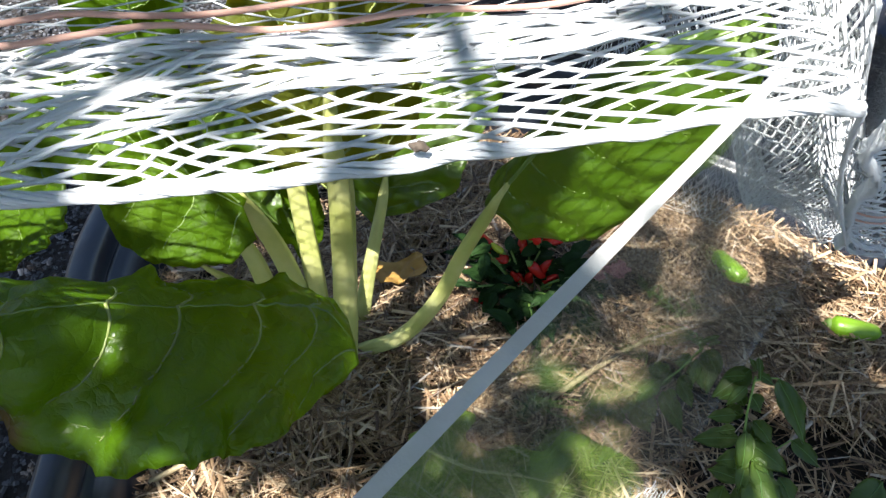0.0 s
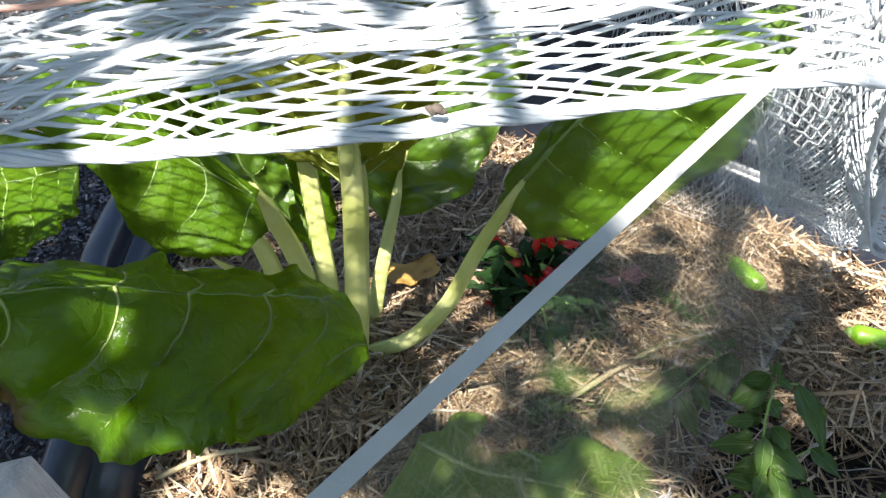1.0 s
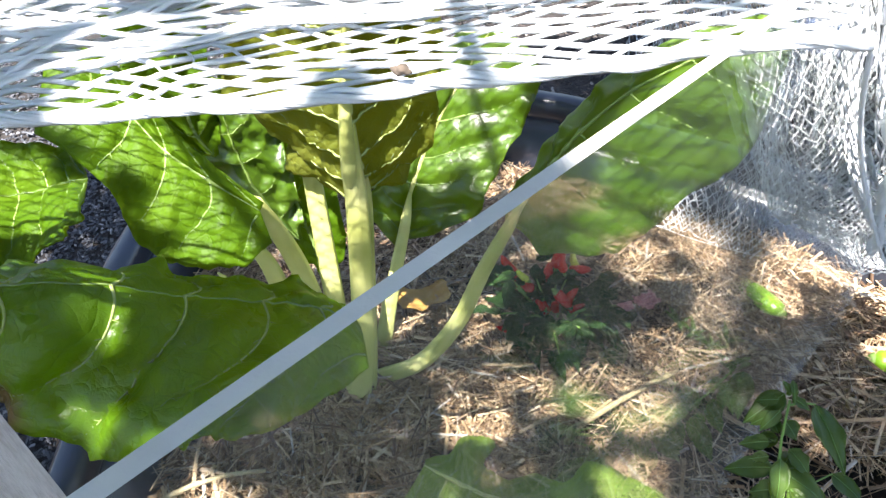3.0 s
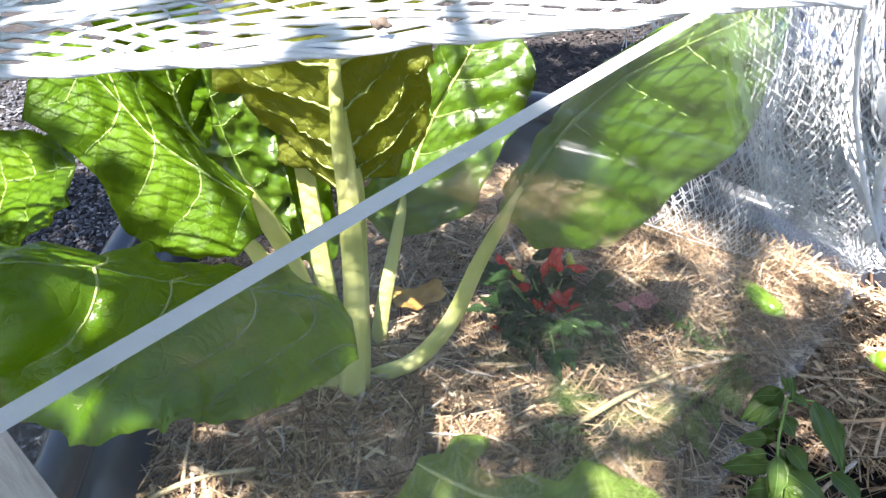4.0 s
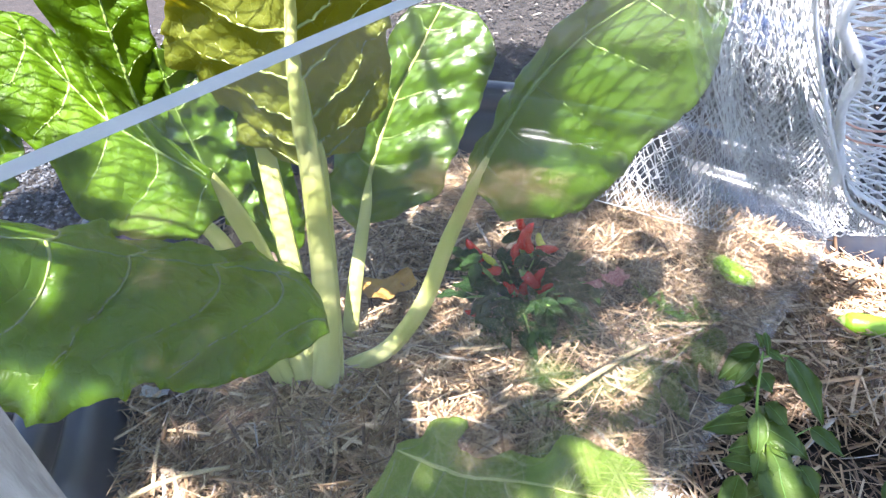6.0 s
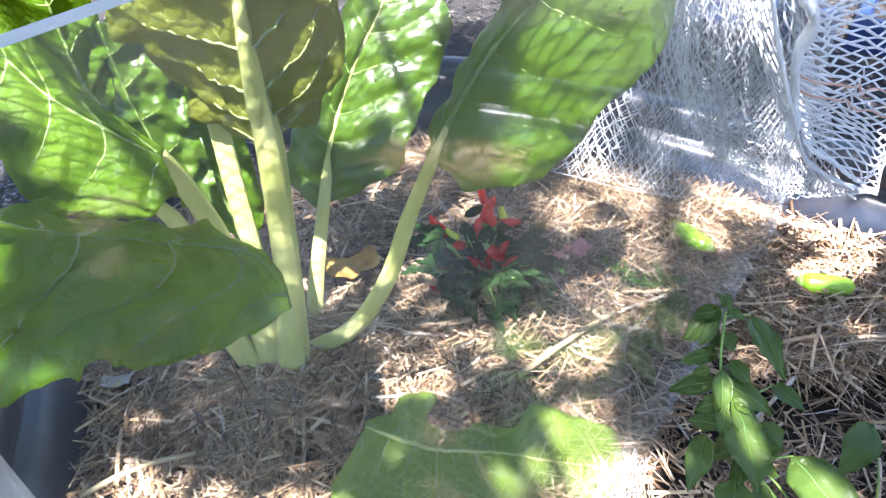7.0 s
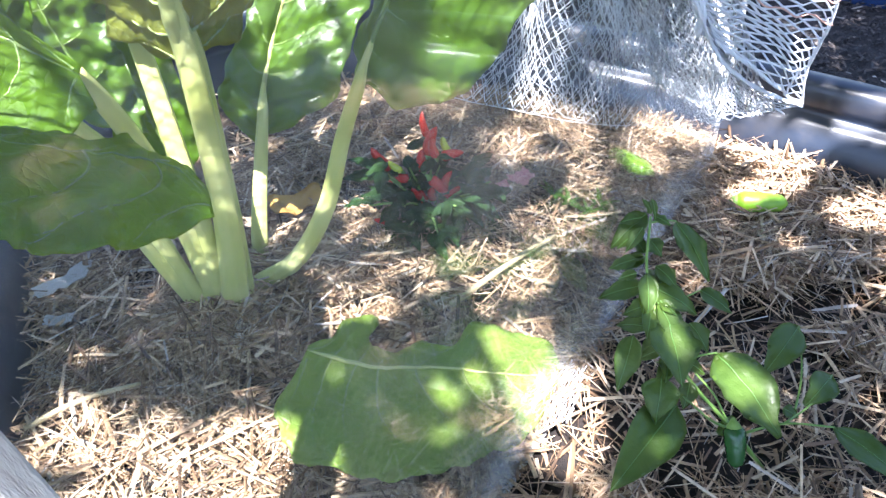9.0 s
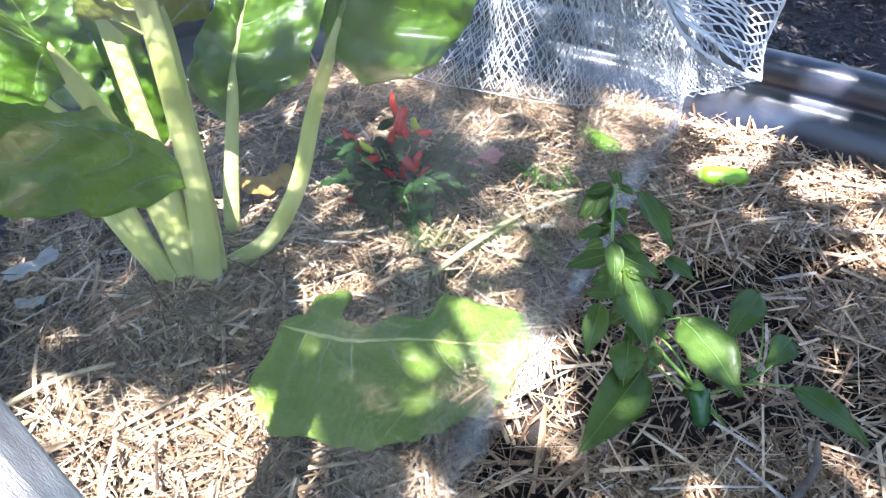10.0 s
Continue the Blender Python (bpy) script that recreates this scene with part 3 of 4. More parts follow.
# ---- chard ----
LEAF_A = [
    ((-0.026, 0.38, 0.228), (-0.015, 0.349, 0.241), (-0.009, 0.33, 0.241)),
    ((-0.045, 0.388, 0.245), (-0.037, 0.362, 0.262), (-0.023, 0.3, 0.253)),
    ((-0.066, 0.384, 0.261), (-0.057, 0.354, 0.278), (-0.039, 0.25, 0.288)),
    ((-0.09, 0.369, 0.279), (-0.079, 0.34, 0.295), (-0.052, 0.22, 0.319)),
    ((-0.116, 0.352, 0.301), (-0.104, 0.32, 0.318), (-0.066, 0.2, 0.339)),
    ((-0.138, 0.338, 0.32), (-0.123, 0.303, 0.339), (-0.098, 0.205, 0.322)),
    ((-0.159, 0.325, 0.341), (-0.141, 0.289, 0.36), (-0.139, 0.215, 0.299)),
    ((-0.196, 0.305, 0.349), (-0.163, 0.26, 0.389), (-0.18, 0.225, 0.305)),
    ((-0.223, 0.285, 0.359), (-0.19, 0.245, 0.394), (-0.212, 0.23, 0.32)),
    ((-0.253, 0.26, 0.359), (-0.238, 0.24, 0.367), (-0.246, 0.235, 0.346)),
]
LEAF_M = [
    ((-0.071, 0.497, 0.273), (-0.04, 0.462, 0.288), (-0.038, 0.492, 0.277)),
    ((-0.101, 0.491, 0.3), (-0.038, 0.456, 0.313), (0.003, 0.486, 0.291)),
    ((-0.107, 0.482, 0.342), (-0.033, 0.447, 0.349), (0.028, 0.477, 0.338)),
    ((-0.131, 0.471, 0.381), (-0.027, 0.436, 0.395), (0.036, 0.466, 0.388)),
    ((-0.116, 0.46, 0.42), (-0.018, 0.425, 0.439), (0.04, 0.455, 0.429)),
    ((-0.075, 0.445, 0.477), (-0.008, 0.41, 0.487), (0.037, 0.44, 0.477)),
    ((-0.017, 0.435, 0.513), (-0.002, 0.4, 0.523), (-0.0, 0.43, 0.514)),
]
LEAF_B = [
    ((-0.104, 0.436, 0.304), (-0.107, 0.432, 0.299), (-0.097, 0.417, 0.279)),
    ((-0.137, 0.443, 0.331), (-0.142, 0.435, 0.325), (-0.12, 0.399, 0.271)),
    ((-0.169, 0.453, 0.361), (-0.172, 0.44, 0.348), (-0.161, 0.388, 0.28)),
    ((-0.19, 0.465, 0.386), (-0.195, 0.45, 0.372), (-0.191, 0.392, 0.303)),
    ((-0.213, 0.473, 0.409), (-0.221, 0.46, 0.398), (-0.212, 0.413, 0.339)),
    ((-0.236, 0.47, 0.419), (-0.249, 0.46, 0.415), (-0.256, 0.422, 0.374)),
]
LEAF_C = [
    ((-0.25, 0.45, 0.33), (-0.229, 0.42, 0.336), (-0.192, 0.36, 0.363)),
    ((-0.258, 0.445, 0.344), (-0.25, 0.415, 0.334), (-0.206, 0.355, 0.342)),
    ((-0.284, 0.44, 0.351), (-0.283, 0.41, 0.326), (-0.245, 0.35, 0.314)),
    ((-0.322, 0.43, 0.362), (-0.319, 0.4, 0.333), (-0.283, 0.34, 0.311)),
    ((-0.367, 0.42, 0.337), (-0.347, 0.39, 0.339), (-0.284, 0.33, 0.37)),
]
LEAF_E = [
    ((-0.171, 0.5, 0.302), (-0.173, 0.51, 0.292), (-0.174, 0.52, 0.289)),
    ((-0.199, 0.5, 0.315), (-0.184, 0.51, 0.32), (-0.165, 0.52, 0.314)),
    ((-0.211, 0.5, 0.357), (-0.185, 0.51, 0.361), (-0.159, 0.52, 0.361)),
    ((-0.224, 0.5, 0.394), (-0.184, 0.51, 0.408), (-0.155, 0.52, 0.399)),
    ((-0.225, 0.5, 0.445), (-0.178, 0.51, 0.449), (-0.143, 0.52, 0.437)),
    ((-0.172, 0.5, 0.482), (-0.17, 0.51, 0.481), (-0.17, 0.52, 0.477)),
]
LEAF_D = [
    ((-0.043, 0.600, 0.112), (-0.035, 0.610, 0.116), (-0.026, 0.603, 0.120)),
    ((-0.068, 0.607, 0.148), (-0.031, 0.621, 0.143), (0.014, 0.601, 0.136)),
    ((-0.069, 0.614, 0.174), (-0.024, 0.632, 0.168), (0.049, 0.607, 0.156)),
    ((-0.055, 0.624, 0.192), (-0.016, 0.641, 0.190), (0.062, 0.618, 0.180)),
    ((-0.040, 0.638, 0.218), (-0.005, 0.652, 0.216), (0.078, 0.634, 0.211)),
    ((-0.020, 0.652, 0.248), (0.014, 0.666, 0.253), (0.093, 0.648, 0.240)),
    ((-0.002, 0.666, 0.278), (0.032, 0.677, 0.280), (0.108, 0.664, 0.268)),
    ((0.006, 0.680, 0.302), (0.046, 0.688, 0.303), (0.110, 0.674, 0.292)),
    ((0.026, 0.690, 0.324), (0.060, 0.694, 0.325), (0.093, 0.688, 0.316)),
]
LEAF_R = [
    ((0.082, 0.509, 0.232), (0.088, 0.497, 0.235), (0.095, 0.497, 0.233)),
    ((0.089, 0.507, 0.262), (0.099, 0.495, 0.268), (0.118, 0.49, 0.213)),
    ((0.109, 0.499, 0.308), (0.116, 0.487, 0.306), (0.164, 0.475, 0.229)),
    ((0.129, 0.492, 0.349), (0.137, 0.48, 0.345), (0.199, 0.46, 0.268)),
    ((0.157, 0.482, 0.392), (0.168, 0.47, 0.386), (0.218, 0.45, 0.314)),
    ((0.193, 0.472, 0.424), (0.203, 0.46, 0.416), (0.248, 0.44, 0.356)),
    ((0.229, 0.462, 0.443), (0.234, 0.45, 0.439), (0.252, 0.435, 0.406)),
    ((0.249, 0.457, 0.454), (0.252, 0.445, 0.456), (0.257, 0.44, 0.444)),
]


LEAF_K = [
    ((-0.115, 0.55, 0.104), (-0.106, 0.54, 0.112), (-0.103, 0.55, 0.107)),
    ((-0.141, 0.55, 0.144), (-0.112, 0.54, 0.164), (-0.081, 0.55, 0.16)),
    ((-0.167, 0.55, 0.201), (-0.121, 0.54, 0.223), (-0.083, 0.55, 0.219)),
    ((-0.181, 0.55, 0.263), (-0.132, 0.54, 0.282), (-0.087, 0.55, 0.278)),
    ((-0.175, 0.55, 0.316), (-0.138, 0.54, 0.333), (-0.093, 0.55, 0.325)),
    ((-0.169, 0.55, 0.354), (-0.146, 0.54, 0.37), (-0.126, 0.55, 0.36)),
]
LEAF_G = [
    ((-0.125, 0.53, 0.181), (-0.118, 0.52, 0.189), (-0.119, 0.53, 0.182)),
    ((-0.184, 0.53, 0.215), (-0.14, 0.52, 0.229), (-0.111, 0.53, 0.223)),
    ((-0.216, 0.53, 0.26), (-0.155, 0.52, 0.279), (-0.116, 0.53, 0.279)),
    ((-0.204, 0.53, 0.302), (-0.159, 0.52, 0.325), (-0.127, 0.53, 0.325)),
    ((-0.181, 0.53, 0.346), (-0.159, 0.52, 0.366), (-0.144, 0.53, 0.356)),
]


def chard():
    plant = thing("chard_plant", "large green chard with pale stalks and crinkled leaves growing in straw", "chard", at=(0, 0, 0))
    add_leaf(plant, LEAF_A, 0.0014, 0.0010, "broad drooping leaf with a brown scorched edge", CHARD_SCORCHED, vein_mat=VEIN_PALE, seed=1, veins=5, quilt=0.0046, ruffle=0.009, jag=0.08, sweep=(0.5, 1.3), wander=0.5, bowed=-0.30)
    add_leaf(plant, LEAF_K, 0.0024, 0.0006, seed=11, veins=6, quilt=0.005, ruffle=0.012)
    add_leaf(plant, LEAF_G, 0.0020, 0.0006, mat=CHARD_WAXY, seed=12, veins=5, quilt=0.005, ruffle=0.014)
    add_leaf(plant, LEAF_M, 0.0080, 0.0014, mat=CHARD_UNDER, rib_mat=CHARD_STALK, vein_mat=VEIN_PALE, seed=2, veins=6, quilt=0.0055, ruffle=0.008, sweep=(1.1, 2.1), wander=0.25, bowed=-0.12)
    add_leaf(plant, LEAF_B, 0.0018, 0.0009, seed=3, veins=4, quilt=0.0045, sweep=(0.9, 1.1))
    add_leaf(plant, LEAF_C, 0.0016, 0.0008, seed=4, veins=5, quilt=0.0045, sweep=(1.0, 1.0))
    add_leaf(plant, LEAF_D, 0.0040, 0.0011, mat=CHARD_WAXY, rib_mat=CHARD_STALK, seed=5, veins=6, quilt=-0.0038, ruffle=0.009, sweep=(1.6, 1.4))
    add_leaf(plant, LEAF_E, 0.0020, 0.0006, seed=6, veins=5, quilt=0.005, ruffle=0.008)
    add_leaf(plant, LEAF_R, 0.0026, 0.0008, mat=CHARD_WAXY, seed=7, veins=6, quilt=-0.004, sweep=(0.8, 1.2))
    add_stalk(plant, [(-0.085, 0.490, -0.03), (-0.058, 0.506, -0.008), (-0.009, 0.505, 0.026), (0.034, 0.503, 0.095), (0.063, 0.50, 0.178), (0.089, 0.497, 0.243), (0.106, 0.493, 0.285)], 0.0135, 0.004, 0.7)
    add_stalk(plant, [(-0.064, 0.548, -0.03), (-0.052, 0.566, 0.038), (-0.040, 0.583, 0.093), (-0.029, 0.602, 0.142), (-0.024, 0.622, 0.172)], 0.0100, 0.0045)
    add_stalk(plant, [(-0.080, 0.474, -0.03), (-0.060, 0.474, 0.079), (-0.050, 0.471, 0.154), (-0.038, 0.462, 0.278), (-0.033, 0.450, 0.345), (-0.024, 0.434, 0.42)], 0.0145, 0.006)
    add_stalk(plant, [(-0.094, 0.476, -0.03), (-0.090, 0.482, 0.012), (-0.081, 0.480, 0.13), (-0.084, 0.494, 0.217), (-0.086, 0.503, 0.293), (-0.090, 0.511, 0.365), (-0.096, 0.515, 0.42)], 0.0122, 0.006)
    add_stalk(plant, [(-0.099, 0.478, -0.03), (-0.095, 0.480, 0.046), (-0.097, 0.477, 0.12), (-0.104, 0.471, 0.20), (-0.113, 0.462, 0.255), (-0.122, 0.453, 0.292)], 0.0128, 0.008, cut=True)
    add_stalk(plant, [(-0.104, 0.479, -0.03), (-0.123, 0.478, 0.058), (-0.132, 0.475, 0.186), (-0.147, 0.47, 0.233), (-0.17, 0.46, 0.29)], 0.0135, 0.005)
    add_stalk(plant, [(-0.110, 0.480, -0.03), (-0.129, 0.474, 0.055), (-0.150, 0.47, 0.145), (-0.165, 0.44, 0.22)], 0.0105, 0.005)
    add_stalk(plant, [(-0.070, 0.486, -0.03), (-0.056, 0.486, 0.079), (-0.044, 0.482, 0.19), (-0.034, 0.474, 0.28), (-0.031, 0.464, 0.33)], 0.0105, 0.005)


chard()


def fallen_leaf():
    leaf = thing("fallen_chard_leaf", "fallen pale green chard leaf lying flat on the straw", "leaf")
    add_leaf(leaf, LEAF_F, 0.0026, 0.0009, "pale blade with a ragged edge", PALE, CHARD_STALK, vein_mat=VEIN_PALE, seed=9, veins=7, quilt=0.003, ruffle=0.006, jag=0.10, nu=80, sweep=(1.5, 1.7))


def small_leaf(plant, base, tip, width, mat, name="leaf", curl=0.07, fold=0.10):
    """A pointed leaf from base to tip, folded a little along its midrib."""
    a, b = Vector(base), Vector(tip)
    d = b - a
    side = d.cross(Vector((0.1, -0.25, 1))).normalized()
    up = side.cross(d).normalized()
    n, m = 13, 8
    verts, faces = [], []
    for i in range(n):
        u = i / (n - 1)
        w = width * 0.55 * (math.sin(math.pi * min(1.0, u ** 0.72)) ** 0.9 + 0.02) * (1.08 - 0.25 * u)
        mid = a + d * u + up * (curl * d.length * math.sin(math.pi * u) - 0.02 * width)
        for j in range(m + 1):
            v = 2 * j / m - 1
            q = mid + side * (w * v) + up * (fold * w * abs(v) ** 1.4)
            q += up * (noise.noise(q * 60) * width * 0.07 + abs(v) * noise.noise(Vector((u * 5, v * 2, a.x * 90))) * width * 0.24)
            q += side * noise.noise(Vector((u * 2.5, v, a.y * 90))) * width * 0.06 * v
            verts.append(q)
    k = m + 1
    count = len(verts)
    verts += [p - up * 0.0004 for p in verts]
    for i in range(n - 1):
        for j in range(m):
            q = (i * k + j, (i + 1) * k + j, (i + 1) * k + j + 1, i * k + j + 1)
            faces += [q[::-1], tuple(count + x for x in q)]
    ring = list(range(k)) + [i * k + m for i in range(1, n)] + [(n - 1) * k + j for j in range(m - 1, -1, -1)] + [i * k for i in range(n - 2, 0, -1)]
    faces += [(x, y, count + y, count + x) for x, y in zip(ring, ring[1:] + ring[:1])]
    ob = part(name, mesh_of(name, verts, faces, mat), plant)
    rib = [verts[i * k + m // 2] + up * 0.0002 for i in range(n)]
    part("midrib", mesh_of("midrib", *tube_data(rib, [max(0.00035, width * 0.018 * (1 - 0.8 * i / n)) for i in range(n)], 5), CHILLI_LEAF if mat is CHILLI_LEAF else LEAF_RIB), ob)
    return ob


def stem(plant, points, r0, r1, mat, name="stem"):
    pts = spline([Vector(p) for p in points], 16)
    return part(name, mesh_of(name, *tube_data(pts, [r0 + (r1 - r0) * i / 15 for i in range(16)], 8), mat), plant)


def pod_data(a, b, width, taper=0.75, bend=0.08, sides=12, n=14):
    """A chilli pod from its cap to its pointed tip."""
    a, b = Vector(a), Vector(b)
    d = b - a
    off = d.cross(Vector((0.3, 0.8, 0.5))).normalized() * (bend * d.length)
    pts, radii = [], []
    for i in range(n):
        u = i / (n - 1)
        pts.append(a + d * u + off * math.sin(math.pi * u))
        radii.append(width * 0.5 * min(1.0, (u + 0.02) * 8) ** 0.5 * (1 - u ** 2.2 * taper) * max(0.06, (1 - u) * 9 if u > 0.89 else 1.0))
    return tube_data(pts, radii, sides)


def pod(plant, a, b, width, mat, label="", **k):
    ob = part("pod", mesh_of("pod", *pod_data(a, b, width, **k), mat), plant, label)
    a, b = Vector(a), Vector(b)
    d = (a - b).normalized()
    part("cap", mesh_of("pod_cap", *tube_data([a - d * 0.001, a + d * 0.002, a + d * 0.008 + Vector((0, 0, -0.002))], [width * 0.36, width * 0.25, 0.0011], 8), PEPPER_STEM), ob)
    return ob


PALE = leafy("pale_chard_leaf", (0.11, 0.20, 0.022), (0.17, 0.27, 0.036), (0.25, 0.34, 0.065), (0.55, 0.60, 0.05), 0.35, 0.42, veinlets=0.15)
LEAF_RIB = leafy("leaf_rib", (0.06, 0.15, 0.03), (0.09, 0.20, 0.04), (0.13, 0.25, 0.06), (0.4, 0.5, 0.1), 0.3, 0.45, 60.0)
PEPPER = leafy("pepper_leaf", (0.030, 0.066, 0.009), (0.048, 0.092, 0.013), (0.078, 0.130, 0.022), (0.36, 0.44, 0.04), 0.28, 0.38, 30.0, spec=0.4)
PEPPER_STEM = leafy("pepper_stem", (0.10, 0.20, 0.04), (0.15, 0.27, 0.05), (0.22, 0.34, 0.08), (0.3, 0.4, 0.08), 0.15, 0.45, 60.0)
CHILLI_LEAF = leafy("chilli_leaf", (0.010, 0.027, 0.007), (0.015, 0.040, 0.010), (0.026, 0.060, 0.014), (0.09, 0.16, 0.02), 0.22, 0.5, 30.0, spec=0.12)
RED = leafy("red_pod", (0.44, 0.014, 0.011), (0.54, 0.02, 0.014), (0.62, 0.035, 0.02), (0.7, 0.05, 0.02), 0.12, 0.22, 40.0)
LIME = leafy("lime_pod", (0.42, 0.50, 0.03), (0.52, 0.58, 0.05), (0.60, 0.62, 0.10), (0.6, 0.65, 0.05), 0.15, 0.25, 40.0)
DEEP = leafy("deep_green_pod", (0.012, 0.05, 0.012), (0.02, 0.075, 0.018), (0.03, 0.10, 0.025), (0.05, 0.15, 0.03), 0.08, 0.2, 40.0)
GREEN = leafy("pale_green_pod", (0.11, 0.25, 0.010), (0.15, 0.31, 0.014), (0.21, 0.37, 0.03), (0.3, 0.45, 0.02), 0.15, 0.3, 30.0)

LEAF_F = [
    ((0.012, 0.386, 0.027), (0.012, 0.378, 0.031), (0.000, 0.352, 0.024)),
    ((0.036, 0.398, 0.029), (0.032, 0.367, 0.033), (-0.015, 0.322, 0.024)),
    ((0.052, 0.417, 0.030), (0.052, 0.358, 0.034), (-0.008, 0.296, 0.024)),
    ((0.070, 0.411, 0.031), (0.068, 0.351, 0.034), (0.012, 0.268, 0.024)),
    ((0.073, 0.385, 0.027), (0.084, 0.347, 0.034), (0.046, 0.252, 0.026)),
    ((0.105, 0.377, 0.028), (0.112, 0.344, 0.035), (0.088, 0.247, 0.024)),
    ((0.150, 0.380, 0.031), (0.145, 0.339, 0.036), (0.138, 0.250, 0.024)),
    ((0.172, 0.394, 0.030), (0.175, 0.332, 0.035), (0.172, 0.259, 0.026)),
    ((0.206, 0.388, 0.028), (0.205, 0.327, 0.033), (0.206, 0.276, 0.024)),
    ((0.236, 0.366, 0.026), (0.228, 0.329, 0.030), (0.226, 0.306, 0.024)),
    ((0.241, 0.345, 0.026), (0.238, 0.331, 0.028), (0.236, 0.322, 0.024)),
]
fallen_leaf()

# ---- pepper plant in front of the sheet ----
LOW_LEAVES = [
    ((0.322, 0.272, 0.052), (0.255, 0.212, 0.035), 0.036),
    ((0.358, 0.299, 0.08), (0.39, 0.233, 0.055), 0.0423),
    ((0.321, 0.325, 0.1), (0.321, 0.27, 0.08), 0.0362),
    ((0.309, 0.284, 0.075), (0.299, 0.254, 0.055), 0.0286),
    ((0.293, 0.316, 0.09), (0.275, 0.284, 0.06), 0.0198),
    ((0.309, 0.349, 0.115), (0.346, 0.324, 0.1), 0.0247),
    ((0.343, 0.394, 0.14), (0.36, 0.345, 0.115), 0.0223),
    ((0.367, 0.367, 0.08), (0.39, 0.346, 0.07), 0.0162),
    ((0.459, 0.349, 0.04), (0.413, 0.308, 0.03), 0.0268),
    ((0.467, 0.298, 0.035), (0.434, 0.273, 0.03), 0.0227),
    ((0.443, 0.246, 0.04), (0.489, 0.195, 0.02), 0.0239),
]
SIDE_LEAVES = [
    ((0.312, 0.327, 0.1), (0.34, 0.313, 0.09), 0.0199),
    ((0.344, 0.328, 0.085), (0.356, 0.307, 0.07), 0.0174),
    ((0.312, 0.335, 0.105), (0.29, 0.339, 0.09), 0.0154),
    ((0.306, 0.319, 0.095), (0.285, 0.336, 0.08), 0.0135),
    ((0.32, 0.363, 0.12), (0.335, 0.344, 0.11), 0.0154),
    ((0.317, 0.396, 0.15), (0.285, 0.379, 0.13), 0.0185),
    ((0.308, 0.351, 0.11), (0.274, 0.359, 0.09), 0.0166),
    ((0.312, 0.37, 0.125), (0.293, 0.369, 0.115), 0.0127),
    ((0.317, 0.38, 0.135), (0.326, 0.368, 0.125), 0.0145),
    ((0.313, 0.374, 0.125), (0.305, 0.395, 0.13), 0.0118),
    ((0.32, 0.393, 0.152), (0.312, 0.397, 0.165), 0.0077),
]
TOP_LEAVES = [
    ((0.322, 0.392, 0.15), (0.335, 0.384, 0.145), 0.0087),
    ((0.316, 0.314, 0.085), (0.299, 0.307, 0.07), 0.0162),
    ((0.332, 0.298, 0.075), (0.35, 0.293, 0.06), 0.0114),
    ((0.336, 0.287, 0.06), (0.328, 0.271, 0.045), 0.0143),
    ((0.361, 0.266, 0.03), (0.369, 0.257, 0.025), 0.0211),
    ((0.413, 0.27, 0.035), (0.424, 0.263, 0.03), 0.0106),
    ((0.319, 0.305, 0.08), (0.342, 0.306, 0.075), 0.0162),
    ((0.322, 0.402, 0.16), (0.32, 0.382, 0.155), 0.0058),
]


